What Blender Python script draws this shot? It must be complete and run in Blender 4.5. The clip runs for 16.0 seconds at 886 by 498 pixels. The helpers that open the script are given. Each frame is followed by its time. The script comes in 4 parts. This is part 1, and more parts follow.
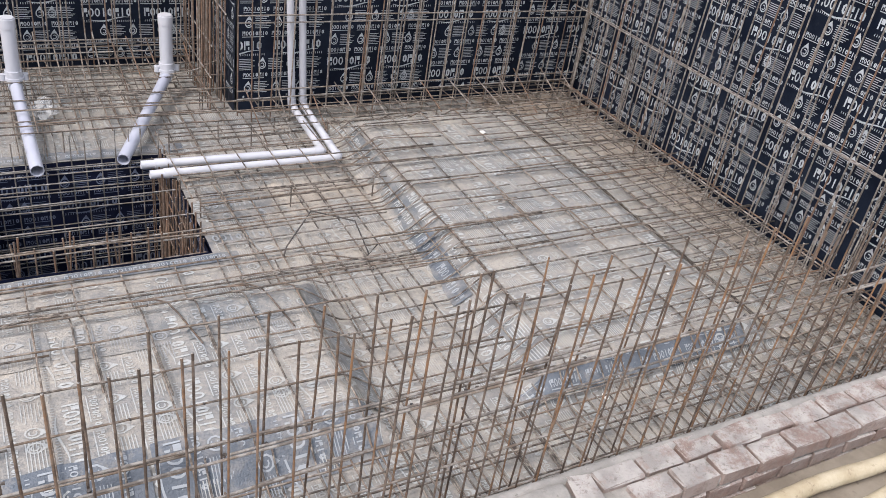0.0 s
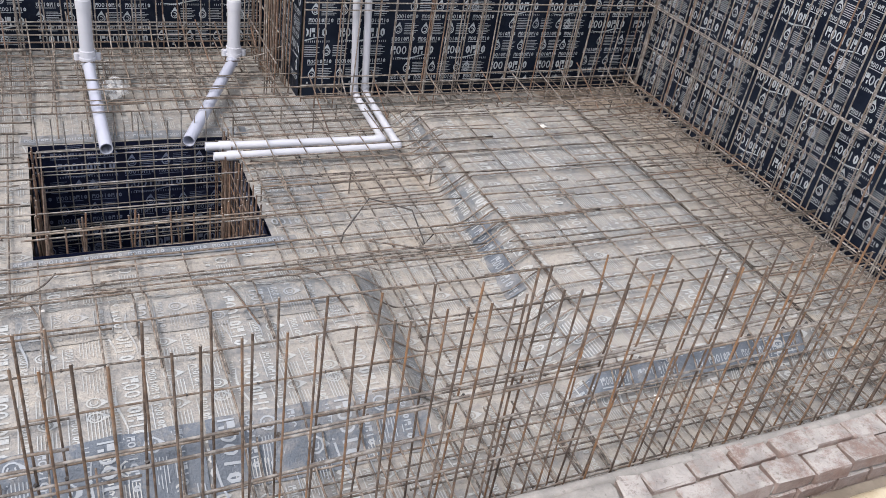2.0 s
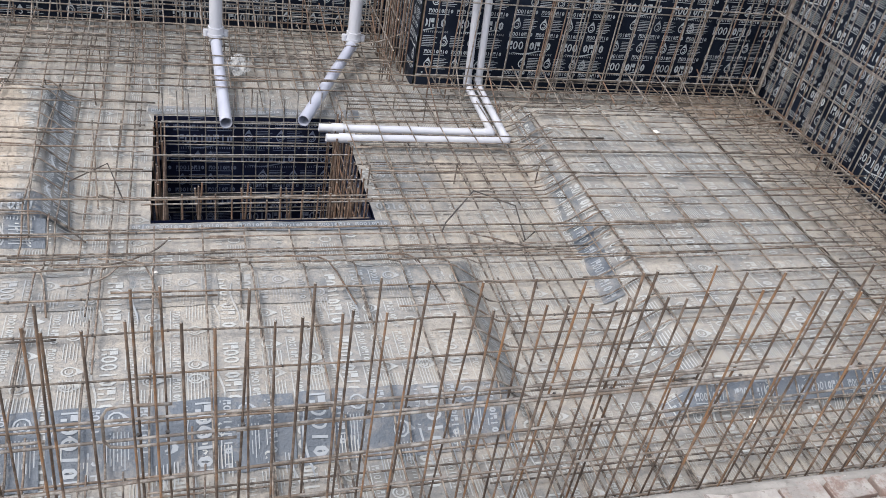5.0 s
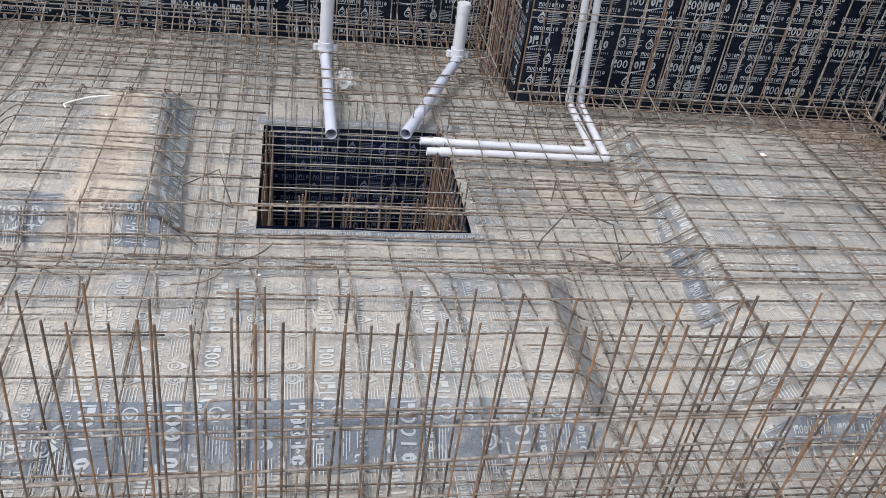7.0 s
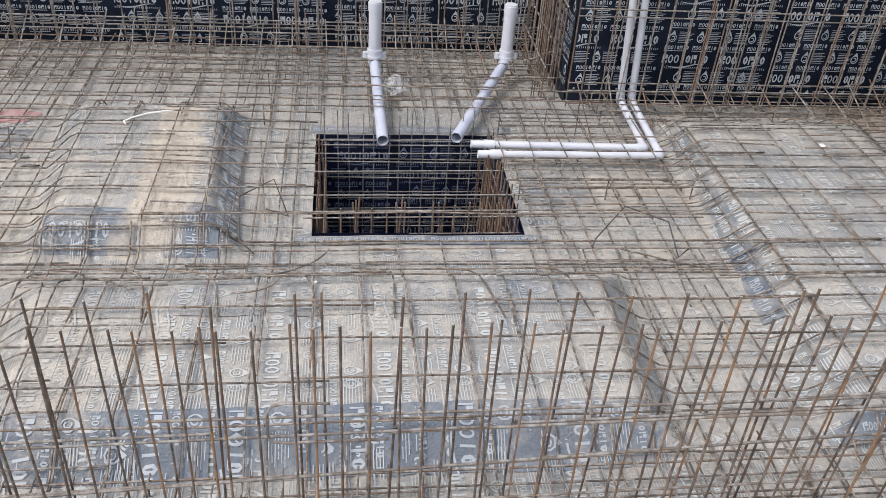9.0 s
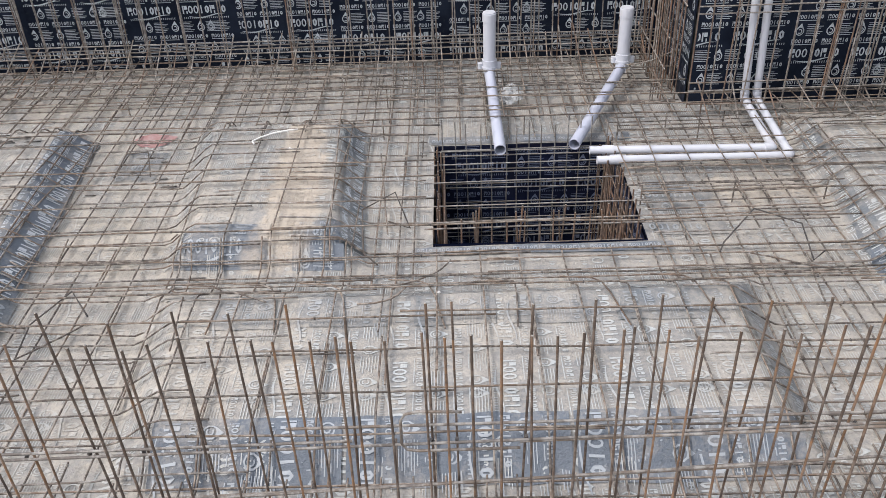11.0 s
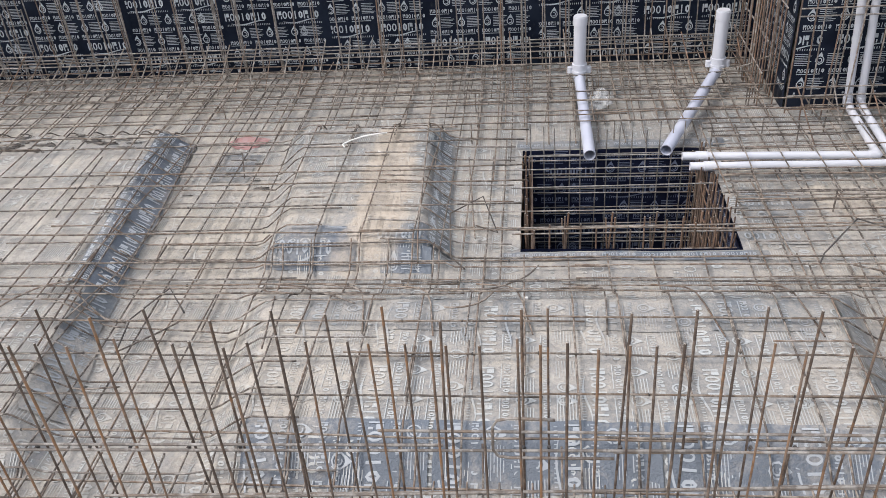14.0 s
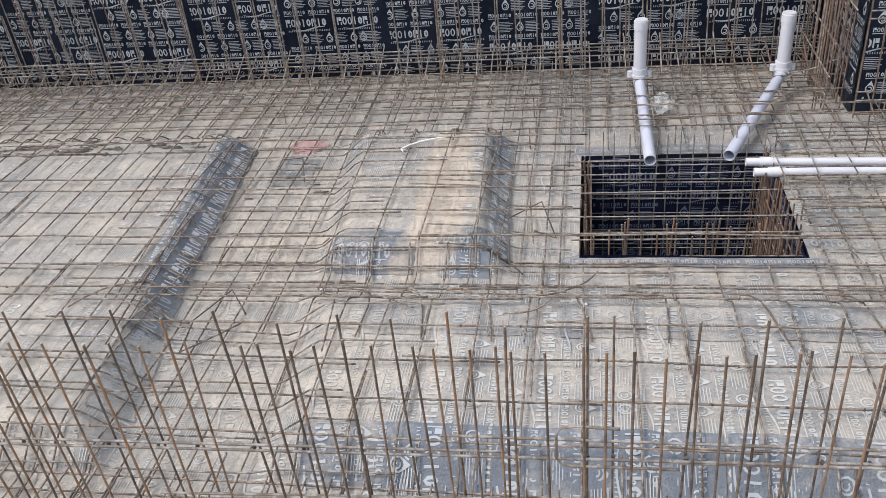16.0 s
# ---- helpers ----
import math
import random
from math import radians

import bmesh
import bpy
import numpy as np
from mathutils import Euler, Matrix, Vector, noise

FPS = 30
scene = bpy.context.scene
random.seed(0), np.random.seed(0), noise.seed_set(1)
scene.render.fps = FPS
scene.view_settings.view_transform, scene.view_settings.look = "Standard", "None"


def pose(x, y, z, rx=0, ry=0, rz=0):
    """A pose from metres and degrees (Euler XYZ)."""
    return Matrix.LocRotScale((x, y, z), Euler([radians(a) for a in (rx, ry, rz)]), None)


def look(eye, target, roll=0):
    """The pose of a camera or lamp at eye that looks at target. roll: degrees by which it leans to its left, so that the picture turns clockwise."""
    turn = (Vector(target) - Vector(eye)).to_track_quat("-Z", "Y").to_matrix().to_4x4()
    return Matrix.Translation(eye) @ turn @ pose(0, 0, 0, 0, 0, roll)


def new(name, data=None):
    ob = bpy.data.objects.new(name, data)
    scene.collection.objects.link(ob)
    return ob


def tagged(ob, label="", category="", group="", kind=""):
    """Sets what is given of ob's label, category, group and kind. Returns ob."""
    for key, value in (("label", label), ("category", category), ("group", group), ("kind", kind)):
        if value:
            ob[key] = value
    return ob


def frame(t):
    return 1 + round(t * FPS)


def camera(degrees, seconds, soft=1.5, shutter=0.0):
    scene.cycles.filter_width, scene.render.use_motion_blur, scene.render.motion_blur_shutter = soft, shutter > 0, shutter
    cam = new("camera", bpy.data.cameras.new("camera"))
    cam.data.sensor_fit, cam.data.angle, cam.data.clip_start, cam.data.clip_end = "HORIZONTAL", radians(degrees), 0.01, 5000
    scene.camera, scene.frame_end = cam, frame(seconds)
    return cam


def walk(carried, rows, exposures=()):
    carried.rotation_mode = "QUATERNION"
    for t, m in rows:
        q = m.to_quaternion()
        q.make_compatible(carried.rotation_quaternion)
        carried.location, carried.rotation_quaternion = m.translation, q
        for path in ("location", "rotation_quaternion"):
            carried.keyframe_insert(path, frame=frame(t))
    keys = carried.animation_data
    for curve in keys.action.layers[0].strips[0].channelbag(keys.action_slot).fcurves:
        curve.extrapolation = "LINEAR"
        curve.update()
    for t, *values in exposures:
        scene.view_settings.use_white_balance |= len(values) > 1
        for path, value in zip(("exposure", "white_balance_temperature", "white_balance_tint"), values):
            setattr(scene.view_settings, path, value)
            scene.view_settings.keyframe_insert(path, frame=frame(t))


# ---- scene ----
cam = camera(55.36, 16.0, soft=0.6)
walk(cam, [
    (0, look((0.019, 0.091, 2.901), (0.925, 1.521, 1.837), 9.62)),
    (0.5, look((0.010, 0.097, 2.903), (0.891, 1.538, 1.832), 9.52)),
    (1, look((0.010, 0.097, 2.901), (0.864, 1.547, 1.820), 9.41)),
    (1.5, look((0.007, 0.101, 2.898), (0.835, 1.559, 1.808), 9.48)),
    (2, look((-0.000, 0.096, 2.898), (0.793, 1.568, 1.800), 9.92)),
    (2.5, look((-0.009, 0.093, 2.903), (0.752, 1.579, 1.802), 10.51)),
    (3, look((-0.006, 0.097, 2.898), (0.725, 1.591, 1.788), 10.95)),
    (3.2, look((-0.007, 0.097, 2.896), (0.714, 1.594, 1.782), 11.13)),
    (5.3, look((-0.023, 0.095, 2.878), (0.526, 1.642, 1.735), 10.33)),
    (5.5, look((-0.024, 0.095, 2.876), (0.503, 1.649, 1.733), 10.04)),
    (6, look((-0.032, 0.085, 2.882), (0.431, 1.662, 1.743), 9.18)),
    (6.5, look((-0.038, 0.076, 2.882), (0.367, 1.671, 1.745), 8.86)),
    (7, look((-0.033, 0.061, 2.891), (0.329, 1.665, 1.753), 8.59)),
    (7.5, look((-0.025, 0.052, 2.892), (0.307, 1.661, 1.753), 7.90)),
    (8, look((-0.018, 0.044, 2.896), (0.290, 1.655, 1.753), 7.13)),
    (8.5, look((-0.022, 0.043, 2.893), (0.260, 1.658, 1.747), 6.17)),
    (9, look((-0.031, 0.049, 2.894), (0.204, 1.673, 1.751), 4.41)),
    (9.5, look((-0.040, 0.046, 2.896), (0.129, 1.680, 1.755), 2.22)),
    (10, look((-0.053, 0.046, 2.897), (0.059, 1.683, 1.754), 0.69)),
    (10.2, look((-0.056, 0.045, 2.897), (0.017, 1.686, 1.756), -0.16)),
    (12.3, look((-0.091, 0.040, 2.892), (-0.193, 1.696, 1.775), -3.20)),
    (12.5, look((-0.094, 0.039, 2.892), (-0.207, 1.695, 1.776), -3.37)),
    (13, look((-0.105, 0.045, 2.891), (-0.257, 1.698, 1.776), -3.69)),
    (13.5, look((-0.116, 0.050, 2.891), (-0.313, 1.703, 1.781), -4.22)),
    (14, look((-0.115, 0.051, 2.894), (-0.338, 1.699, 1.783), -4.76)),
    (14.5, look((-0.123, 0.054, 2.890), (-0.375, 1.697, 1.779), -5.39)),
    (15, look((-0.132, 0.054, 2.892), (-0.424, 1.695, 1.786), -6.04)),
    (15.5, look((-0.138, 0.051, 2.896), (-0.462, 1.691, 1.797), -6.36)),
    (16, look((-0.151, 0.049, 2.901), (-0.496, 1.688, 1.808), -6.50)),
], exposures=[(0, 0.8, 6600, 14), (3, 0.81, 6600, 13), (6, 0.77, 6500, 11), (8, 0.74, 6500, 11), (10, 0.75, 6520, 12), (13, 0.73, 6570, 12), (16, 0.75, 6570, 12)])

# ---- light: bright overcast day ----
SUN_EL, SUN_AZ = radians(52), radians(250)
world = bpy.data.worlds.new("overcast_sky")
scene.world = world
world.use_nodes = True
wn = world.node_tree.nodes
sky = wn.new("ShaderNodeTexSky")
sky.sky_type, sky.sun_disc, sky.sun_elevation, sky.sun_rotation = "NISHITA", False, SUN_EL, SUN_AZ
sky.air_density, sky.dust_density = 1.0, 4.0
wmix = wn.new("ShaderNodeMix")
wmix.data_type = "RGBA"
wmix.inputs[0].default_value = 0.6
wmix.inputs[7].default_value = (6.6, 6.9, 7.3, 1)
world.node_tree.links.new(sky.outputs[0], wmix.inputs[6])
world.node_tree.links.new(wmix.outputs[2], wn["Background"].inputs[0])
wn["Background"].inputs[1].default_value = 0.13
sun = new("sun", bpy.data.lights.new("sun", "SUN"))
sun.data.energy, sun.data.angle, sun.data.color = 1.5, radians(25), (1.0, 0.98, 0.95)
sun.matrix_world = look((0, 0, 0), (-math.sin(SUN_AZ) * math.cos(SUN_EL), -math.cos(SUN_AZ) * math.cos(SUN_EL), -math.sin(SUN_EL)))
scene.view_settings.exposure = 0.8


# ---- materials ----
class Mat:
    """A small wrapper to write node materials briefly."""

    def __init__(self, name, rough=0.6, metal=0.0):
        self.m = bpy.data.materials.new(name)
        self.m.use_nodes = True
        self.t = self.m.node_tree
        self.b = self.t.nodes["Principled BSDF"]
        self.b.inputs["Roughness"].default_value = rough
        self.b.inputs["Metallic"].default_value = metal
        self.geo = self.t.nodes.new("ShaderNodeNewGeometry")
        self.obj = self.t.nodes.new("ShaderNodeTexCoord")

    def put(self, sock, v):
        if hasattr(v, "is_linked"):
            self.t.links.new(v, sock)
        else:
            sock.default_value = v

    def world(self):
        return self.geo.outputs["Position"]

    def noise(self, scale, detail=4.0, rough=0.6, vec=None, dist=0.0):
        n = self.t.nodes.new("ShaderNodeTexNoise")
        n.inputs["Scale"].default_value, n.inputs["Detail"].default_value = scale, detail
        n.inputs["Roughness"].default_value, n.inputs["Distortion"].default_value = rough, dist
        self.t.links.new(vec or self.world(), n.inputs["Vector"])
        return n.outputs["Fac"]

    def ramp(self, v, lo, hi, a=0.0, b=1.0):
        n = self.t.nodes.new("ShaderNodeMapRange")
        n.interpolation_type = "SMOOTHSTEP"
        self.put(n.inputs[0], v)
        for k, q in enumerate((lo, hi, a, b)):
            n.inputs[k + 1].default_value = q
        return n.outputs[0]

    def math(self, op, a, b=0.0):
        n = self.t.nodes.new("ShaderNodeMath")
        n.operation, n.use_clamp = op, False
        self.put(n.inputs[0], a)
        self.put(n.inputs[1], b)
        return n.outputs[0]

    def clamp(self, a):
        n = self.t.nodes.new("ShaderNodeClamp")
        self.put(n.inputs[0], a)
        return n.outputs[0]

    def mix(self, f, a, b):
        n = self.t.nodes.new("ShaderNodeMix")
        n.data_type = "RGBA"
        self.put(n.inputs[0], f)
        for k, q in ((6, a), (7, b)):
            self.put(n.inputs[k], (*q, 1) if isinstance(q, tuple) else q)
        return n.outputs[2]

    def random(self):
        return self.t.nodes.new("ShaderNodeObjectInfo").outputs["Random"]

    def color(self, v):
        self.put(self.b.inputs["Base Color"], (*v, 1) if isinstance(v, tuple) else v)
        return self

    def rough(self, v):
        self.put(self.b.inputs["Roughness"], v)
        return self

    def bump(self, h, strength, distance=0.01):
        n = self.t.nodes.new("ShaderNodeBump")
        n.inputs["Strength"].default_value, n.inputs["Distance"].default_value = strength, distance
        self.put(n.inputs["Height"], h)
        self.t.links.new(n.outputs[0], self.b.inputs["Normal"])
        return self


def dust_mask(m, bias, drift):
    """How much dry cement dust lies on the sheet: most on flat ground, least on slopes."""
    n = m.t.nodes.new("ShaderNodeSeparateXYZ")
    m.t.links.new(m.geo.outputs["Normal"], n.inputs[0])
    flat = m.ramp(n.outputs[2], 0.80, 0.985)
    big, mid, fine = m.noise(0.8, 3.0), m.noise(5.0, 5.0, 0.7), m.noise(34.0, 4.0, 0.7)
    v = m.math("ADD", m.math("MULTIPLY", m.ramp(big, 0.38, 0.62), 0.34), m.math("MULTIPLY", m.ramp(mid, 0.34, 0.66), 0.44))
    v = m.math("ADD", v, m.math("MULTIPLY", m.ramp(fine, 0.3, 0.7), 0.34))
    v = m.math("ADD", v, m.math("MULTIPLY", flat, 0.25))
    at = m.t.nodes.new("ShaderNodeSeparateXYZ")
    m.t.links.new(m.world(), at.inputs[0])
    v = m.math("ADD", v, m.ramp(at.outputs[0], -2.2, -0.3, drift, 0.0))
    return m.clamp(m.math("ADD", v, bias))


def dusty(name, base, bias, rough=0.8, bumpy=0.8, drift=0.0):
    m = Mat(name, rough)
    d = dust_mask(m, bias, drift)
    tint = m.mix(m.ramp(m.noise(1.6, 4.0), 0.35, 0.7), (0.462, 0.42, 0.363), (0.402, 0.374, 0.336))
    tint = m.mix(m.ramp(m.noise(0.55, 2.0), 0.52, 0.72), tint, (0.455, 0.405, 0.335))
    xyz = m.t.nodes.new("ShaderNodeSeparateXYZ")
    m.t.links.new(m.world(), xyz.inputs[0])
    wob = m.math("MULTIPLY", m.math("SUBTRACT", m.noise(3.5, 4.0), 0.5), 0.5)
    for cx, cy, hx, hy, amount, tone in ((-1.13, 5.0, 0.14, 0.85, 0.65, (0.49, 0.415, 0.335)), (1.95, 4.85, 0.32, 0.14, 0.4, (0.49, 0.415, 0.335)),
                                        (4.45, 6.0, 0.5, 0.18, 0.55, (0.33, 0.23, 0.155)), (4.75, 4.2, 0.2, 1.6, 0.4, (0.31, 0.235, 0.175))):
        fx = m.ramp(m.math("ADD", m.math("ABSOLUTE", m.math("SUBTRACT", xyz.outputs[0], cx)), wob), hx - 0.04, hx + 0.08, 1.0, 0.0)
        fy = m.ramp(m.math("ADD", m.math("ABSOLUTE", m.math("SUBTRACT", xyz.outputs[1], cy)), wob), hy - 0.06, hy + 0.1, 1.0, 0.0)
        sand = m.math("MULTIPLY", m.math("MULTIPLY", fx, fy), amount)
        tint = m.mix(sand, tint, tone)
        d = m.clamp(m.math("ADD", d, sand))
    tint = m.mix(m.ramp(m.noise(11.0, 6.0, 0.75), 0.48, 0.68, 0.0, 0.42), tint, (0.23, 0.21, 0.19))
    tint = m.mix(m.ramp(m.noise(48.0, 4.0, 0.7), 0.5, 0.72, 0.0, 0.55), tint, (0.5, 0.475, 0.435))
    tint = m.mix(m.ramp(m.noise(75.0, 3.0, 0.6), 0.53, 0.68, 0.0, 0.42), tint, (0.2, 0.185, 0.17))
    m.color(m.mix(d, base, tint)).rough(m.ramp(d, 0.0, 1.0, 0.5, 0.95))
    m.bump(m.math("ADD", m.noise(18.0, 6.0, 0.7), m.math("MULTIPLY", m.noise(90.0, 2.0), 0.3)), bumpy, 0.018)
    return m.m


FLOOR = dusty("dusty_membrane", (0.165, 0.18, 0.197), -0.17, drift=0.12)
FLOOR_PRINT = dusty("dusty_print", (0.44, 0.46, 0.465), -0.54, bumpy=0.6, drift=0.34)
PATCH = dusty("clean_membrane_patch", (0.125, 0.148, 0.18), -0.56)
BRIGHT_PRINT = dusty("bright_print", (0.5, 0.53, 0.56), -0.92, bumpy=0.2)
HALF = dusty("half_dusty_membrane", (0.135, 0.153, 0.172), -0.33)
HALF_PRINT = dusty("half_dusty_print", (0.31, 0.335, 0.36), -0.54, bumpy=0.3)
PATCH_PRINT = dusty("clean_print", (0.34, 0.37, 0.405), -0.78, bumpy=0.2)


def wall_sheet(name, a, b, dust, gloss):
    m = Mat(name, 0.5)
    c = m.mix(m.ramp(m.noise(3.0, 4.0), 0.35, 0.7), a, b)
    c = m.mix(m.ramp(m.noise(18.0, 5.0), 0.58, 0.8, 0.0, dust), c, (0.06, 0.06, 0.062))
    m.b.inputs["Specular IOR Level"].default_value = gloss
    m.color(c).rough(m.ramp(m.noise(7.0, 3.0), 0.3, 0.7, 0.35, 0.65))
    m.bump(m.noise(9.0, 4.0), 0.35, 0.02)
    return m.m


def wall_print(name, a, b):
    m = Mat(name, 0.6)
    c = m.mix(m.ramp(m.noise(7.0, 5.0), 0.4, 0.75), a, b)
    return m.color(c).m


SHEET = wall_sheet("bitumen_membrane", (0.005, 0.0085, 0.018), (0.013, 0.019, 0.034), 0.4, 0.12)
PRINT = wall_print("grey_print", (0.46, 0.5, 0.54), (0.24, 0.27, 0.305))
# membrane and print again for the sump: smoother, bluer, the pit's shade put into colour
PIT_SHADE_SHEET = wall_sheet("pit_shaded_membrane", (0.004, 0.007, 0.024), (0.01, 0.015, 0.045), 0.15, 0.3)
PIT_SHADE_PRINT = wall_print("pit_shaded_print", (0.21, 0.25, 0.36), (0.11, 0.135, 0.21))


def rebar(name, dark, rust, dusty_tone, dust):
    m = Mat(name, 0.75, 0.15)
    pick = m.random()
    blotch = m.math("ADD", m.math("MULTIPLY", m.noise(9.0, 5.0, 0.7), 1.3), m.math("MULTIPLY", pick, 0.36))
    c = m.mix(m.ramp(blotch, 0.74, 1.08), dark, rust)
    c = m.mix(m.ramp(m.noise(21.0, 4.0, 0.7), 0.42, 0.66, 0.0, dust), c, dusty_tone)
    return m.color(c).bump(m.noise(160.0, 2.0), 0.5, 0.003).m


BAR_FRONT = rebar("rusty_rebar", (0.088, 0.066, 0.053), (0.285, 0.158, 0.082), (0.24, 0.19, 0.155), 0.7)
BAR_RUST = rebar("red_rusted_rebar", (0.125, 0.088, 0.07), (0.22, 0.13, 0.085), (0.27, 0.21, 0.165), 0.65)
BAR_FLOOR = rebar("dusty_rebar", (0.088, 0.074, 0.065), (0.185, 0.135, 0.102), (0.36, 0.32, 0.278), 0.85)
BAR_TOP = rebar("brown_rebar", (0.075, 0.064, 0.056), (0.165, 0.12, 0.088), (0.33, 0.29, 0.248), 0.8)
BAR_WALL = rebar("weathered_rebar", (0.155, 0.136, 0.122), (0.205, 0.158, 0.122), (0.37, 0.35, 0.325), 0.95)
BAR_STEEL = rebar("grey_rebar", (0.15, 0.14, 0.13), (0.21, 0.18, 0.155), (0.36, 0.345, 0.33), 0.85)
BAR_DARK = rebar("new_dark_rebar", (0.05, 0.047, 0.047), (0.1, 0.08, 0.065), (0.15, 0.13, 0.115), 0.5)


CUT = Mat("cut_steel_end", 0.5, 0.3).color((0.62, 0.56, 0.5)).m


def plastic(name, a, b, rough):
    m = Mat(name, rough)
    c = m.mix(m.ramp(m.noise(2.5, 3.0), 0.35, 0.7), a, b)
    c = m.mix(m.ramp(m.noise(30.0, 4.0, 0.7), 0.6, 0.85, 0.0, 0.45), c, (0.45, 0.42, 0.38))
    return m.color(c).bump(m.noise(50.0, 2.0), 0.05).m


PVC = plastic("white_pvc", (0.57, 0.58, 0.625), (0.51, 0.525, 0.58), 0.35)
PVC_BLUE = plastic("lilac_grey_pvc", (0.42, 0.445, 0.545), (0.47, 0.495, 0.58), 0.35)


def stony(name, a, b, c, s, rough=0.9, bumpy=0.6, per_object=0.0):
    m = Mat(name, rough)
    f = m.ramp(m.noise(s, 5.0, 0.65), 0.35, 0.68)
    if per_object:
        f = m.clamp(m.math("ADD", f, m.math("MULTIPLY", m.math("SUBTRACT", m.random(), 0.5), per_object)))
    col = m.mix(f, a, b)
    col = m.mix(m.ramp(m.noise(s * 4.3, 4.0, 0.7), 0.56, 0.75, 0.0, 0.8), col, c)
    m.color(col).bump(m.noise(s * 5, 5.0, 0.7), bumpy, 0.008)
    return m.m


def brick_material():
    m = Mat("old_red_brick", 0.92)
    xyz = m.t.nodes.new("ShaderNodeSeparateXYZ")
    m.t.links.new(m.geo.outputs["True Normal"], xyz.inputs[0])
    c = m.mix(m.ramp(m.math("ADD", m.noise(7.0, 4.0), m.math("MULTIPLY", m.random(), 0.5)), 0.5, 1.0), (0.225, 0.15, 0.125), (0.31, 0.24, 0.215))
    c = m.mix(m.ramp(m.noise(23.0, 5.0, 0.75), 0.48, 0.62, 0.0, 0.7), c, (0.19, 0.13, 0.11))
    dust = m.math("MULTIPLY", m.ramp(xyz.outputs[2], 0.1, 0.7, 0.3, 1.0), m.ramp(m.math("ADD", m.noise(12.0, 7.0, 0.8), m.math("MULTIPLY", m.math("SUBTRACT", m.random(), 0.5), 0.1)), 0.35, 0.55, 0.12, 0.95))
    c = m.mix(dust, c, m.mix(m.ramp(m.noise(5.0, 4.0), 0.4, 0.65), (0.45, 0.425, 0.405), (0.29, 0.275, 0.262)))
    c = m.mix(m.ramp(m.noise(38.0, 4.0, 0.7), 0.56, 0.68, 0.0, 0.75), c, (0.2, 0.175, 0.16))
    return m.color(c).bump(m.math("ADD", m.noise(30.0, 6.0, 0.75), m.noise(9.0, 3.0)), 1.0, 0.012).m


BRICK_MAT = brick_material()
MORTAR = stony("cement_mortar", (0.25, 0.24, 0.225), (0.36, 0.34, 0.32), (0.17, 0.16, 0.15), 9.0, bumpy=1.0)
EARTH = stony("pale_earth", (0.2, 0.17, 0.135), (0.28, 0.245, 0.2), (0.14, 0.115, 0.09), 5.0)
BAMBOO = stony("peeled_pole", (0.4, 0.33, 0.22), (0.52, 0.455, 0.33), (0.15, 0.105, 0.065), 8.0, 0.6, 0.8)
POLY = Mat("clear_plastic_scrap", 0.25)
POLY.color((0.75, 0.77, 0.78))
POLY.b.inputs["Alpha"].default_value = 0.32
POLY = POLY.m
RED = stony("faded_red_cloth", (0.36, 0.19, 0.185), (0.4, 0.27, 0.26), (0.38, 0.32, 0.29), 18.0)
WHITE = stony("white_scrap", (0.75, 0.74, 0.7), (0.82, 0.8, 0.78), (0.6, 0.56, 0.5), 20.0)
TEAR_AND_SHADE = stony("torn_sheet_and_shade", (0.06, 0.057, 0.055), (0.16, 0.135, 0.115), (0.3, 0.26, 0.22), 28.0, 0.7)


# ---- mesh helpers ----
def mesh_of(name, verts, faces, mat, smooth=True):
    me = bpy.data.meshes.new(name)
    me.from_pydata([tuple(v) for v in verts], [], faces)
    me.materials.append(mat)
    if smooth:
        me.polygons.foreach_set("use_smooth", [True] * len(me.polygons))
    me.update()
    return me


def part(name, data, parent=None, label="", m=None):
    ob = new(name, data)
    if parent:
        ob.parent = parent
    if m:
        ob.matrix_local = m
    return tagged(ob, label)


def thing(name, label, category, group="", kind="", at=(0, 0, 0)):
    ob = new(name)
    ob.empty_display_size = 0.1
    ob.location = at
    return tagged(ob, label, category, group, kind)


def tube(points, r, sides=6, caps=True):
    """Vertices and faces of a round bar along points."""
    pts = [Vector(p) for p in points]
    verts, faces = [], []
    side = None
    for i, p in enumerate(pts):
        d = (pts[min(i + 1, len(pts) - 1)] - pts[max(i - 1, 0)]).normalized()
        if side is None:
            side = d.orthogonal().normalized()
        side = (side - d * side.dot(d)).normalized()
        up = d.cross(side)
        for k in range(sides):
            a = 2 * math.pi * k / sides
            verts.append(p + (side * math.cos(a) + up * math.sin(a)) * r)
    for i in range(len(pts) - 1):
        for k in range(sides):
            a, b = i * sides + k, i * sides + (k + 1) % sides
            faces.append((a, b, b + sides, a + sides))
    if caps:
        faces.append(tuple(range(sides - 1, -1, -1)))
        n = (len(pts) - 1) * sides
        faces.append(tuple(n + k for k in range(sides)))
    return verts, faces


def rod(name, points, r, mat, parent, sides=6, label=""):
    v, f = tube(points, r, sides)
    return part(name, mesh_of(name, v, f, mat), parent, label)


def joined(chunks):
    verts, faces = [], []
    for v, f in chunks:
        n = len(verts)
        verts += list(v)
        faces += [tuple(i + n for i in q) for q in f]
    return verts, faces


def box(x0, y0, z0, x1, y1, z1):
    v = [(x, y, z) for z in (z0, z1) for y in (y0, y1) for x in (x0, x1)]
    return v, [(0, 2, 3, 1), (4, 5, 7, 6), (0, 1, 5, 4), (2, 6, 7, 3), (0, 4, 6, 2), (1, 3, 7, 5)]


UNIT = {}


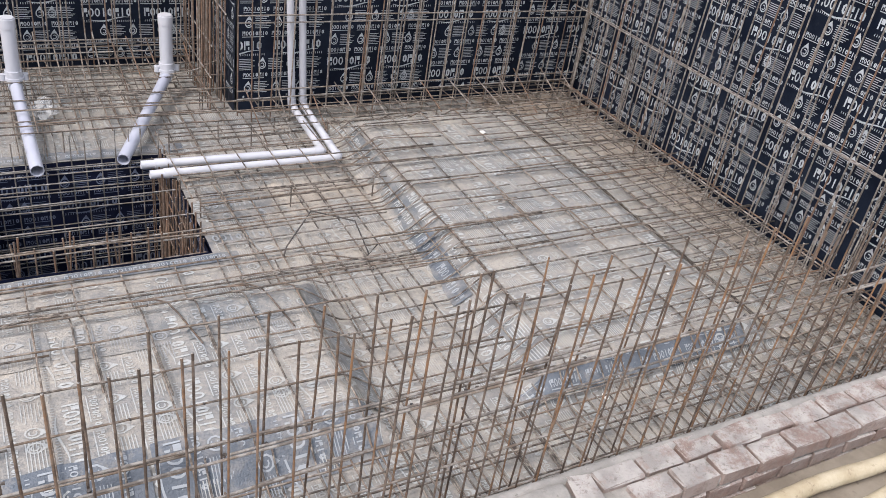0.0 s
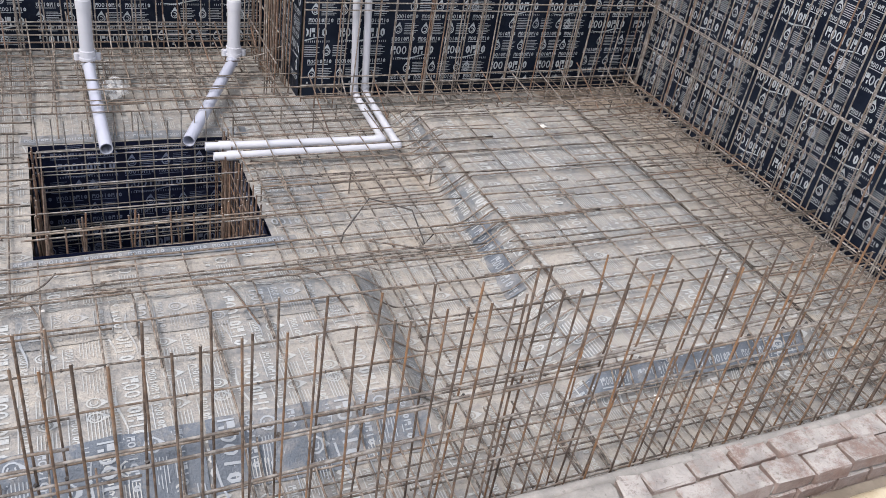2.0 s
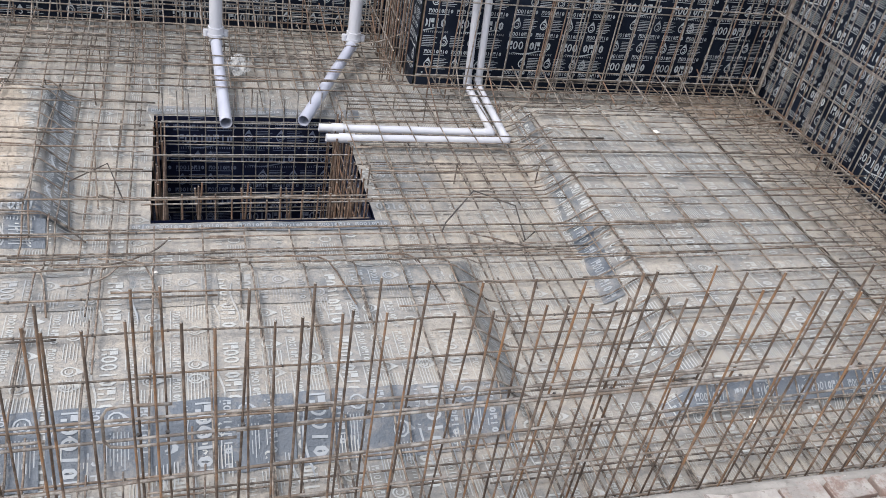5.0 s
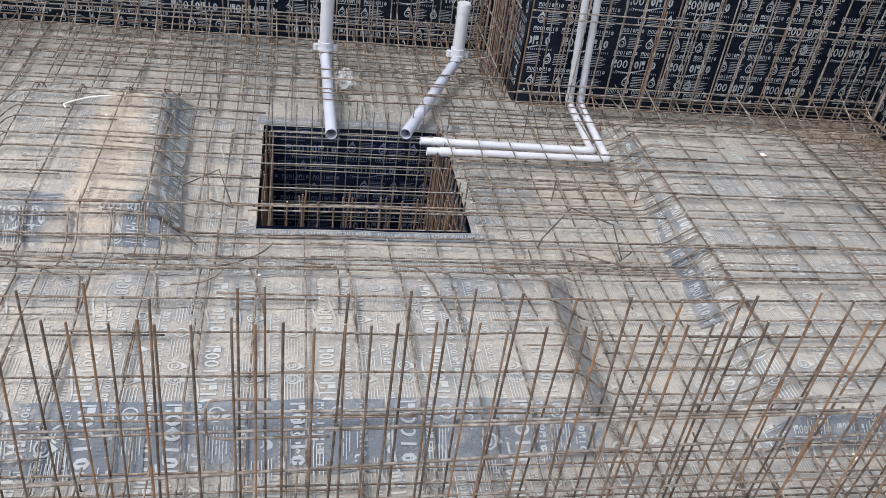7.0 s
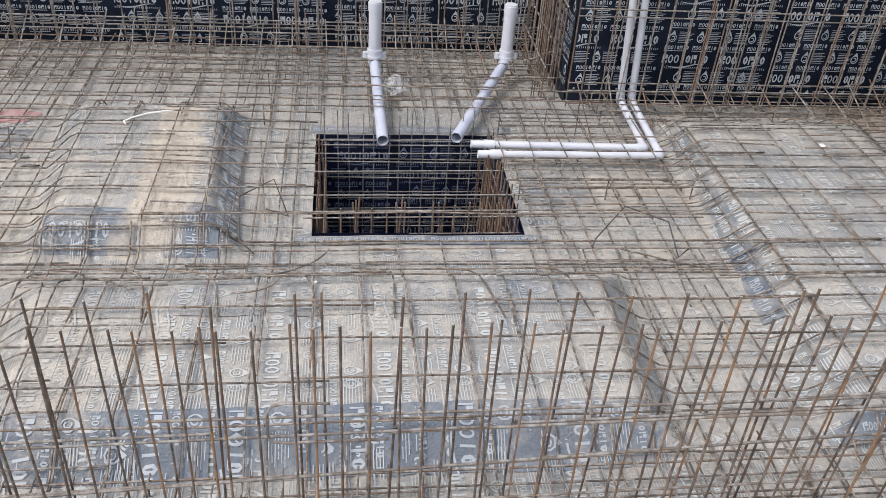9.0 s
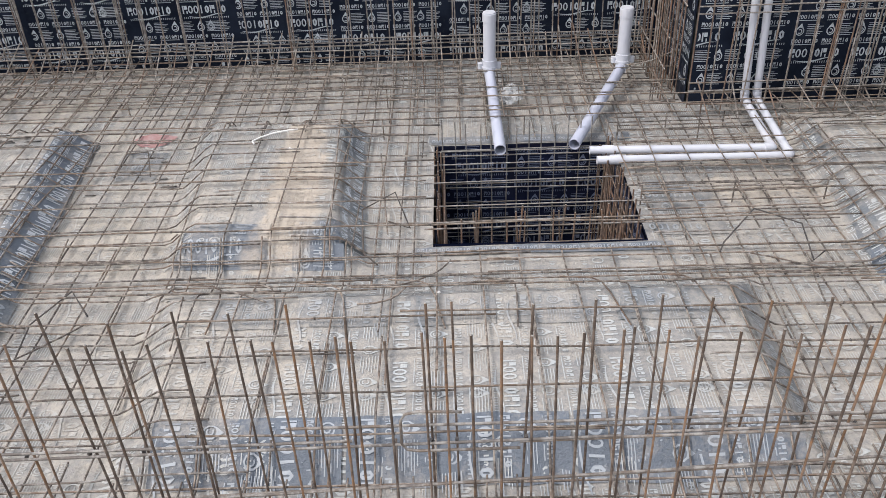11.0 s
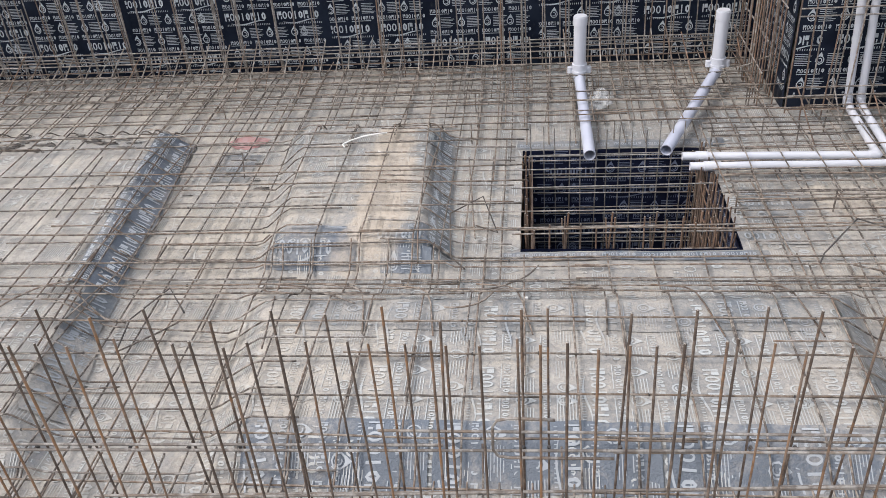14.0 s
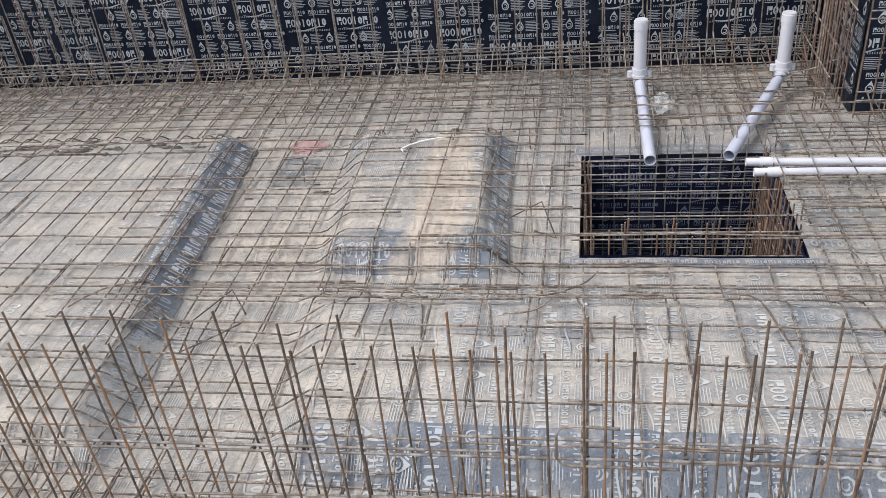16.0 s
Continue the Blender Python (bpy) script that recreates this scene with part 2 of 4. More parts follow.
def straight(name, a, b, r, mat, parent):
    """A straight bar from a to b on a shared unit mesh."""
    if mat.name not in UNIT:
        v, f = tube([(0, 0, 0), (0, 0, 1)], 1.0, 6)
        UNIT[mat.name] = mesh_of("bar", v, f, mat)
        UNIT[mat.name].materials.append(CUT)
        UNIT[mat.name].polygons[-1].material_index = 1
    a, b = Vector(a), Vector(b)
    q = (b - a).to_track_quat("Z", "Y")
    return part(name, UNIT[mat.name], parent, "", Matrix.LocRotScale(a, q, Vector((r, r, (b - a).length))))


rng = random.Random(7)

# ---- ground form: raised beds with sloping sides, beam channels between ----
RISE = 0.15
BEDS = [
    ((2.23, 2.44), (4.05, 2.44), (4.08, 5.82), (2.33, 5.82)),
    ((-1.64, 2.45), (1.56, 2.48), (1.6, 3.87), (-1.84, 3.86)),
    ((-1.82, 4.06), (-0.6, 4.06), (-0.75, 5.95), (-2.05, 5.95)),
    ((-9.5, 2.44), (-2.36, 2.44), (-2.82, 5.96), (-9.5, 5.96)),
]
SX0, SX1, SY0, SY1 = -0.22, 1.09, 4.305, 5.63
SUMP_Z = -1.25
XL, XP, XR, YB, YP, YF = -9.0, 1.77, 4.97, 7.28, 6.21, 1.7
WIDTHS = (0.22, 0.24, 0.19, 0.22)


def form(x, y):
    """Height of the beds without the small unevenness."""
    h = 0.0
    for poly, w in zip(BEDS, WIDTHS):
        d = 9.0
        for i in range(4):
            (ax, ay), (bx, by) = poly[i], poly[(i + 1) % 4]
            ex, ey = bx - ax, by - ay
            d = min(d, (ex * (y - ay) - ey * (x - ax)) / math.hypot(ex, ey))
        if d > 0:
            q = min(1.0, d / w)
            h = max(h, RISE * (0.6 * q + 0.4 * q * q * (3 - 2 * q)))
    return h


def ground(x, y):
    h = form(x, y)
    n = noise.noise(Vector((x * 1.7, y * 1.7, 3.0))) * 0.010 + noise.noise(Vector((x * 6, y * 6, 9.0))) * 0.004
    q = h / RISE
    fold = 4 * q * (1 - q) * (0.014 * noise.noise(Vector((x * 8, y * 8, 2.0))) + 0.007 * noise.noise(Vector((x * 19, y * 19, 5.0))))
    return h + n + fold


def lines(a, b, step, fixed=()):
    n = max(2, round((b - a) / step))
    v = {round(a + (b - a) * i / n, 4) for i in range(n + 1)}
    for q in fixed:
        v = {u for u in v if abs(u - q) > step * 0.5 or u in (a, b)} | {q}
    return sorted(v)


gx, gy = lines(XL, XR + 0.1, 0.04, (SX0, SX1)), lines(YF - 0.05, YB + 0.1, 0.034, (SY0, SY1))
fv = [(x, y, ground(x, y)) for y in gy for x in gx]
ff = []
for j in range(len(gy) - 1):
    for i in range(len(gx) - 1):
        cx, cy = (gx[i] + gx[i + 1]) / 2, (gy[j] + gy[j + 1]) / 2
        if SX0 < cx < SX1 and SY0 < cy < SY1:
            continue
        k = j * len(gx) + i
        ff.append((k, k + 1, k + 1 + len(gx), k + len(gx)))
floor = new("floor", mesh_of("floor", fv, ff, FLOOR))
tagged(floor, "dust-covered printed waterproofing membrane over raised foundation beds", "floor", kind="structure")


# ---- print on the sheets: plain marks standing for the maker's lettering ----
def p_rect(u0, v0, u1, v1):
    return [(u0, v0), (u1, v0), (u1, v1), (u0, v1)], [(0, 1, 2, 3)]


def p_ring(cu, cv, ru, rv, th, n=10):
    v = []
    for k in range(n):
        a = 2 * math.pi * (k + 0.5) / n
        c, s = math.cos(a), math.sin(a)
        v += [(cu + ru * c, cv + rv * s), (cu + (ru - th) * c, cv + (rv - th) * s)]
    return v, [(2 * k, 2 * ((k + 1) % n), 2 * ((k + 1) % n) + 1, 2 * k + 1) for k in range(n)]


def p_arc(cu, cv, ru, rv, th, a0, a1, n=8):
    v = []
    for k in range(n + 1):
        a = a0 + (a1 - a0) * k / n
        c, s = math.cos(a), math.sin(a)
        v += [(cu + ru * c, cv + rv * s), (cu + (ru - th) * c, cv + (rv - th) * s)]
    return v, [(2 * k, 2 * k + 2, 2 * k + 3, 2 * k + 1) for k in range(n)]


def p_word(u, v, w, h, n, plain=False):
    """A row of n plain rings, arcs and strokes, w long and h high."""
    out, step = [], w / n
    th = min(h * 0.165, step * 0.22)
    for k in range(n):
        a, b = u + step * k + step * 0.06, u + step * (k + 1) - step * 0.08
        m, e = (a + b) / 2, (b - a) / 2
        if plain:
            out.append(p_rect(m - th * 0.9, v, m + th * 0.9, v + h))
        elif k % 8 in (1, 2):
            out.append(p_ring(m, v + h / 2, e, h / 2, th))
        elif k % 8 in (3, 6):
            out.append(p_rect(m - th / 2, v, m + th / 2, v + h))
        elif k % 8 in (0, 5):
            out += [p_rect(a, v, a + th, v + h), p_rect(b - th, v, b, v + h * 0.34), p_rect(a + th * 1.4, v + h * 0.52, b, v + h)]
        else:
            out.append(p_ring(m, v + h / 2, e, h / 2, th * 1.5, 6))
    return out


def p_swoosh(u, v, w, th):
    vv, q = [], []
    for k in range(9):
        s = k / 8
        c = v - 0.018 * math.sin(s * math.pi * 1.6)
        t = th * (0.25 + math.sin(s * math.pi))
        vv += [(u + w * s, c), (u + w * s, c + t)]
    q = [(2 * k, 2 * k + 2, 2 * k + 3, 2 * k + 1) for k in range(8)]
    return [(vv, q)]


def p_tile():
    """One repeat of the print, 0.92 wide and 0.52 high."""
    out = []
    for u, n in ((0.02, 8), (0.5, 8)):
        out += p_word(u, 0.004, 0.048 * n, 0.07, n)
        out += p_swoosh(u + 0.05, -0.02, 0.31, 0.009)
    for row, shift in ((0.118, 0.0), (0.305, 0.15)):
        for k in range(4):
            u = 0.02 + 0.228 * k + shift * 0.05
            out += p_word(u, row, 0.2, 0.033, 8)
            out += [p_rect(u, row - 0.013, u + 0.17, row - 0.008)]
    for row, shift in ((0.175, 0.03), (0.365, 0.14)):
        for k in range(4):
            u = 0.04 + 0.228 * k + (shift if k < 3 else 0.0)
            out += [p_ring(u, row + 0.038, 0.032, 0.036, 0.008), p_arc(u, row + 0.036, 0.018, 0.019, 0.007, -2.4, 2.2, 6),
                    ([(u - 0.021, row + 0.066), (u + 0.021, row + 0.066), (u + 0.004, row + 0.1)], [(0, 1, 2)])]
            for q in range(7):
                out.append(p_rect(u + 0.048, row + 0.014 * q, u + 0.048 + 0.09 + 0.03 * ((q * 7 + k) % 3) / 2, row + 0.014 * q + 0.0045))
    out += p_word(0.03, 0.478, 0.4, 0.016, 24, True) + p_word(0.5, 0.478, 0.4, 0.016, 24, True)
    return out


TILE = p_tile()


def printed(u0, u1, v0, v1, shift, place, keep=None):
    """The print within a rectangle of a sheet, laid into space by place(u, v)."""
    verts, faces = [], []
    row = math.floor((v0 - shift) / 0.52) - 1
    while row * 0.52 + shift < v1:
        for vs, fs in TILE:
            q = [(u + u0, v + row * 0.52 + shift) for u, v in vs]
            if all(u0 + 0.006 < u < u1 - 0.006 and v0 < v < v1 for u, v in q):
                p = [place(u, v) for u, v in q]
                if keep and not keep(p[0]):
                    continue
                n = len(verts)
                verts += p
                faces += [tuple(i + n for i in f) for f in fs]
        row += 1
    return verts, faces


def sheeted(wall, origin, along, length, height, offset, base=0.02, mat=SHEET, ink=PRINT):
    """Membrane sheets with lapped edges on a wall, each with its print."""
    o, d = Vector(origin), Vector(along).normalized()
    nrm = d.cross(Vector((0, 0, 1))).normalized()
    pitch = 0.92
    count = math.ceil((length + offset) / pitch)
    for i in range(count):
        a, b = max(0.0, i * pitch - offset), min(length, (i + 1) * pitch - offset + 0.05)
        if b - a < 0.03:
            continue
        lift = 0.012 + 0.007 * (i % 2)

        def lay(u, v, extra=0.0, lift=lift):
            p = o + d * u + Vector((0, 0, v))
            w = noise.noise(p * 1.3) * 0.007 + noise.noise(p * 5.0) * 0.0025
            return p + nrm * (lift + w + extra)

        us, vs = lines(a, b, 0.12), lines(0.0, height, 0.12)
        verts = [lay(u, v) for v in vs for u in us]
        faces = [(j * len(us) + k, j * len(us) + k + 1, (j + 1) * len(us) + k + 1, (j + 1) * len(us) + k)
                 for j in range(len(vs) - 1) for k in range(len(us) - 1)]
        sheet = part("membrane_sheet", mesh_of("membrane_sheet", verts, faces, mat), wall)
        start = i * pitch - offset
        shift = ((i * 37) % 52) / 100.0
        pv, pf = printed(start, start + pitch, base, height, shift, lambda u, v: lay(u, v, 0.0045))
        keep = [f for f in pf if all(a <= (pv[q] - o).dot(d) <= b for q in f)]
        if keep:
            part("printed_marks", mesh_of("printed_marks", pv, keep, ink, False), sheet, "pale grey print")


def wall(name, lo, hi, label):
    v, f = box(*lo, *hi)
    return tagged(new(name, mesh_of(name, v, f, MORTAR, False)), label, "wall", kind="structure")


TOP = 2.3
wb = wall("wall_back", (XL, YB, -0.1), (XP, YB + 0.23, TOP), "basement wall lined with black printed membrane sheets")
wr = wall("wall_return", (XP, YP + 0.23, -0.1), (XP + 0.23, YB + 0.23, TOP), "short return wall lined with black printed membrane")
wp = wall("wall_projecting", (XP, YP, -0.1), (XR + 0.23, YP + 0.23, TOP), "projecting basement wall lined with black printed membrane")
wx = wall("wall_side", (XR, YF - 0.2, -0.1), (XR + 0.23, YP, TOP), "long side wall lined with black printed membrane sheets")
wall("wall_far_side", (XL - 0.23, YF, -0.1), (XL, YB + 0.23, TOP), "plain cement side wall closing the pit")
sheeted(wb, (XL, YB, 0), (1, 0, 0), XP - XL, TOP, 0.34, 0.03)
sheeted(wr, (XP, YB, 0), (0, -1, 0), YB - YP, TOP, 0.1, 0.13)
sheeted(wp, (XP, YP, 0), (1, 0, 0), XR - XP, TOP, 0.22, 0.13)
sheeted(wx, (XR, YP, 0), (0, -1, 0), YP - YF, TOP, 0.4, 0.13)

# floor print, reading towards the front
FX0, FX1 = -7.5, XR
band = 0
y = YB
while y > YF:
    y0, y1 = max(YF, y - 0.92), y

    def lay_floor(u, v, top=y):
        px, py = v, top - u
        return Vector((px, py, ground(px, py) + 0.0035))

    fp = printed(0.0, 0.92, FX0, FX1, ((band * 29) % 52) / 100.0, lay_floor,
                 lambda p: p.y > YF + 0.1 and p.y < YB - 0.02 and not (SX0 - 0.03 < p.x < SX1 + 0.03 and SY0 - 0.18 < p.y < SY1 + 0.16)
                 and not (p.x > XP - 0.03 and p.y > YP - 0.03))
    part("printed_marks", mesh_of("printed_marks", *fp, FLOOR_PRINT, False), floor, "pale print showing through dust")
    y -= 0.92
    band += 1


# cleaner membrane patches lapped over the beds
def patch(x0, y0, x1, y1, shift, along_x=True, mat=None, ink=None):
    us, vs = lines(x0, x1, 0.04), lines(y0, y1, 0.04)
    verts = [(u + 0.01 * noise.noise(Vector((v * 9, u, 1))), v + 0.012 * noise.noise(Vector((u * 9, v, 5))), ground(u, v) + 0.006) for v in vs for u in us]
    faces = [(j * len(us) + k, j * len(us) + k + 1, (j + 1) * len(us) + k + 1, (j + 1) * len(us) + k)
             for j in range(len(vs) - 1) for k in range(len(us) - 1)]
    ob = part("membrane_patch", mesh_of("membrane_patch", verts, faces, mat or PATCH), floor, "dark blue-grey membrane offcut")
    if along_x:
        row = 0.16 if y1 - y0 > 0.3 else 0.07 if y1 - y0 > 0.2 else 0.045 if y1 - y0 > 0.14 else 0.035 - 0.118
        chunks = []
        u = x0 - shift
        while u < x1:
            chunks.append(printed(u, u + 0.92, y0 + 0.005, y1 - 0.005, y0 + row, lambda a, b: Vector((a, b, ground(a, b) + 0.0095)),
                                  lambda p: x0 + 0.01 < p.x < x1 - 0.05))
            u += 0.92
        pv, pf = joined(chunks)
    else:
        pv, pf = printed(0.0, 0.92, x0 + 0.01, x1 - 0.01, x0 + 0.05, lambda u, v: Vector((v, y1 - u + shift, ground(v, y1 - u + shift) + 0.0095)),
                         lambda p: y0 + 0.02 < p.y < y1 - 0.02)
    if pv:
        part("printed_marks", mesh_of("printed_marks", pv, pf, ink or PATCH_PRINT, False), ob, "pale print")


def strip(p, q, width, words, start=0.0, mat=None, ink=None):
    """A lapped band of sheet along a slope, from p to q, with rows of print that read along it."""
    p, q = Vector(p), Vector(q)
    d = (q - p).normalized()
    left = Vector((-d.y, d.x))
    ln = (q - p).length

    def at(u, v, up):
        g = p + d * u + left * v
        wob = 0.012 * noise.noise(Vector((u * 7, v * 3, ln)))
        return Vector((g.x + wob, g.y, form(g.x + wob, g.y) + 0.01 * noise.noise(Vector((g.x * 1.7, g.y * 1.7, 3.0))) + up))

    us, vs = lines(0.0, ln, 0.03), lines(-width / 2, width / 2, 0.016)
    verts = [at(u, v + (0.012 * noise.noise(Vector((u * 9, 1, 4))) if abs(v) > width * 0.49 else 0), 0.013) for v in vs for u in us]
    faces = [(j * len(us) + k, j * len(us) + k + 1, (j + 1) * len(us) + k + 1, (j + 1) * len(us) + k)
             for j in range(len(vs) - 1) for k in range(len(us) - 1)]
    ob = part("membrane_strip", mesh_of("membrane_strip", verts, faces, mat or PATCH), floor, "dark blue-grey membrane strip on the slope")
    marks = []
    for v0, h, pitch, kind in words:
        u = start - pitch
        while u < ln:
            bits = p_word(u, v0, pitch * 0.9, h, 8) if kind == "word" else []
            if kind == "word" and h > 0.05:
                bits += p_swoosh(u + pitch * 0.2, v0 - 0.022, pitch * 0.55, 0.009)
            if kind == "rings":
                bits += [p_ring(u, v0 + h / 2, h * 0.5, h * 0.5, h * 0.14), p_ring(u, v0 + h / 2, h * 0.22, h * 0.22, h * 0.1, 8)]
                bits += [p_rect(u + h * 0.7, v0 + h * 0.14 * k, u + pitch * (0.75 - 0.1 * (k % 2)), v0 + h * 0.14 * k + 0.003) for k in range(7)]
            for bv, bf in bits:
                if all(0.01 < a < ln - 0.01 and abs(b) < width / 2 - 0.005 for a, b in bv):
                    marks.append(([at(a, b, 0.0175) for a, b in bv], bf))
            u += pitch
    if marks:
        part("printed_marks", mesh_of("printed_marks", *joined(marks), ink or PATCH_PRINT, False), ob, "pale print")


# bands over the slopes of the beds
BIG, SMALL = 0.43, 0.2
strip((-2.65, 3.8), (-2.85, 5.8), 0.15, [(-0.045, 0.075, BIG, "word")], 0.2, PATCH, BRIGHT_PRINT)
strip((-2.6, 3.35), (-2.645, 3.83), 0.15, [(-0.045, 0.075, BIG, "word")], 0.02, HALF, HALF_PRINT)
strip((-2.77, 3.8), (-2.97, 5.86), 0.12, [(0.018, 0.03, SMALL, "word"), (-0.05, 0.05, SMALL, "rings")], 0.05, PATCH, BRIGHT_PRINT)
strip((-2.5, 2.8), (-2.6, 3.4), 0.2, [(-0.0, 0.075, BIG, "word"), (-0.08, 0.035, SMALL, "word")], 0.2, FLOOR, HALF_PRINT)
strip((2.44, 5.5), (2.36, 4.05), 0.1, [(-0.03, 0.045, 0.3, "word")], 0.1, HALF, FLOOR_PRINT)
strip((2.37, 4.1), (2.31, 3.4), 0.11, [(-0.03, 0.05, 0.3, "word")], 0.05)
strip((2.54, 4.2), (2.5, 3.3), 0.1, [(-0.035, 0.065, 0.4, "word")], 0.05, FLOOR, FLOOR_PRINT)
strip((-0.8, 5.85), (-0.7, 4.2), 0.14, [(-0.01, 0.06, 0.36, "word"), (-0.06, 0.035, SMALL, "word")], 0.15, HALF, BRIGHT_PRINT)
strip((1.45, 3.75), (1.48, 2.7), 0.12, [(-0.03, 0.05, 0.36, "word")], 0.15, HALF, HALF_PRINT)
patch(-1.75, 4.09, -1.2, 4.38, 0.0)
patch(-1.05, 4.07, -0.74, 4.4, 0.1)
patch(2.22, 2.52, 3.75, 2.63, 0.1)
patch(SX0 - 0.12, SY0 - 0.1, SX1 + 0.14, SY0 - 0.012, 0.1)
patch(SX0 - 0.04, SY1 + 0.012, SX1 + 0.14, SY1 + 0.13, 0.0)
for px0, px1 in ((-1.45, -0.6), (-0.58, 0.4), (0.42, 1.42)):
    patch(px0, 2.46, px1, 2.745, 0.0, False)
for px0, px1 in ((-1.36, -1.0), (-0.92, -0.42), (-0.3, 0.12), (0.16, 0.66), (0.74, 1.3)):
    patch(px0, 3.37, px1, 3.62, 0.0, False, HALF, HALF_PRINT)
for px0, py0, px1, py1 in ((1.15, 4.36, 1.6, 4.52), (1.2, 4.64, 1.62, 5.04), (-2.53, 5.22, -2.2, 5.64)):
    patch(px0, py0, px1, py1, 0.1, True, HALF, HALF_PRINT)

# ---- sump pit ----
sump = tagged(new("sump_pit", mesh_of("sump_pit", *joined([
    box(SX0 - 0.14, SY0 - 0.14, SUMP_Z - 0.1, SX1 + 0.14, SY1 + 0.14, SUMP_Z),
    box(SX0 - 0.14, SY1 + 0.004, SUMP_Z, SX1 + 0.14, SY1 + 0.14, -0.03),
    box(SX0 - 0.14, SY0 - 0.14, SUMP_Z, SX1 + 0.14, SY0 - 0.004, -0.03),
    box(SX0 - 0.14, SY0 - 0.004, SUMP_Z, SX0 - 0.004, SY1 + 0.004, -0.03),
    box(SX1 + 0.004, SY0 - 0.004, SUMP_Z, SX1 + 0.14, SY1 + 0.004, -0.03)]), PIT_SHADE_SHEET, False)),
    "square sump pit lined with black printed membrane", "sump pit", kind="structure")
depth = -SUMP_Z + 0.005
sheeted(sump, (SX0, SY1, SUMP_Z), (1, 0, 0), SX1 - SX0, depth, 0.35, 0.02, PIT_SHADE_SHEET, PIT_SHADE_PRINT)
sheeted(sump, (SX1, SY1, SUMP_Z), (0, -1, 0), SY1 - SY0, depth, 0.2, 0.02, PIT_SHADE_SHEET, PIT_SHADE_PRINT)
sheeted(sump, (SX1, SY0, SUMP_Z), (-1, 0, 0), SX1 - SX0, depth, 0.2, 0.02, PIT_SHADE_SHEET, PIT_SHADE_PRINT)
sheeted(sump, (SX0, SY0, SUMP_Z), (0, 1, 0), SY1 - SY0, depth, 0.5, 0.02, PIT_SHADE_SHEET, PIT_SHADE_PRINT)

# ---- outside ground and the front brick wall ----
ZW, ZG = 0.62, 0.46
oxs, oys = lines(-14, 14, 0.5), lines(-40, 1.47, 0.6)
near = [(x, y) for y in oys for x in oxs]
earth_v = [(x, y, ZG + 0.02 * noise.noise(Vector((x, y, 0)))) for x, y in near]
earth_f = [(j * len(oxs) + i, j * len(oxs) + i + 1, (j + 1) * len(oxs) + i + 1, (j + 1) * len(oxs) + i)
           for j in range(len(oys) - 1) for i in range(len(oxs) - 1)]
big = [box(-400, -400, ZG - 0.3, 400, -39, ZG - 0.02), box(-400, -40, ZG - 0.3, -13.9, 400, ZG - 0.02),
       box(13.9, -40, ZG - 0.3, 400, 400, ZG - 0.02), box(-14, YB + 0.6, ZG - 0.3, 14, 400, ZG - 0.02),
       box(XR + 0.24, 1.4, ZG - 0.3, 14, YB + 0.7, ZG - 0.02), box(-14, 1.4, ZG - 0.3, XL - 0.24, YB + 0.7, ZG - 0.02)]
tagged(new("ground", mesh_of("ground", *joined([(earth_v, earth_f), *big]), EARTH)), "pale dry earth around the excavation", "ground", kind="structure")

wf = wall("wall_front", (XL, 1.468, -0.1), (XR + 0.23, 1.672, ZW - 0.075), "low old red brick wall with a rough cement edge")
sheeted(wf, (XR, 1.674, 0), (-1, 0, 0), XR - XL, ZW - 0.09, 0.3)
# rough cement edge along the inner side
ev, ef = [], []
exs = lines(XL, XR, 0.05)
for x in exs:
    w = 0.022 + 0.008 * noise.noise(Vector((x * 4, 0, 0)))
    t = ZW - 0.006 + 0.006 * noise.noise(Vector((x * 7, 3, 0)))
    ev += [(x, 1.668 + w, 0.5), (x, 1.668 + w, t - 0.012), (x, 1.66 + w * 0.8, t), (x, 1.645, t + 0.002), (x, 1.645, 0.5)]
for i in range(len(exs) - 1):
    for k in range(4):
        ef.append((i * 5 + k, i * 5 + k + 1, i * 5 + k + 6, i * 5 + k + 5))
part("cement_edge", mesh_of("cement_edge", ev, ef, MORTAR), wf, "rough grey cement edge")


tv, tf = [], []
txs, tys = lines(XL, 1.66, 0.06), lines(1.452, 1.66, 0.026)
for yy in tys:
    for x in txs:
        edge = 0.02 if yy in (tys[0], tys[-1]) else 0.0
        tv.append((x + 0.02 * noise.noise(Vector((x * 3, yy * 9, 0))), yy, ZW - 0.004 - edge + 0.012 * noise.noise(Vector((x * 6, yy * 9, 2)))))
nt = len(txs)
for j in range(len(tys) - 1):
    for i in range(nt - 1):
        tf.append((j * nt + i, j * nt + i + 1, (j + 1) * nt + i + 1, (j + 1) * nt + i))
skirt = [box(XL, 1.453, ZW - 0.12, 1.645, 1.655, ZW - 0.02), box(1.64, 1.46, ZW - 0.08, 4.95, 1.655, ZW - 0.03)]
part("cement_topping", mesh_of("cement_topping", *joined([(tv, tf), *skirt]), MORTAR), wf, "rough grey cement topping")


def brick_mesh(seed):
    r = random.Random(seed)
    bm = bmesh.new()
    bmesh.ops.create_cube(bm, size=1.0)
    bmesh.ops.scale(bm, vec=(0.196, 0.104, 0.07), verts=bm.verts)
    bmesh.ops.bevel(bm, geom=list(bm.edges), offset=0.007, segments=1, affect="EDGES")
    for v in bm.verts:
        v.co += Vector((r.uniform(-1, 1), r.uniform(-1, 1), r.uniform(-1, 1))) * 0.0042
    me = bpy.data.meshes.new("brick")
    bm.to_mesh(me)
    bm.free()
    me.materials.append(BRICK_MAT)
    return me


BRICKS = [brick_mesh(s) for s in range(8)]


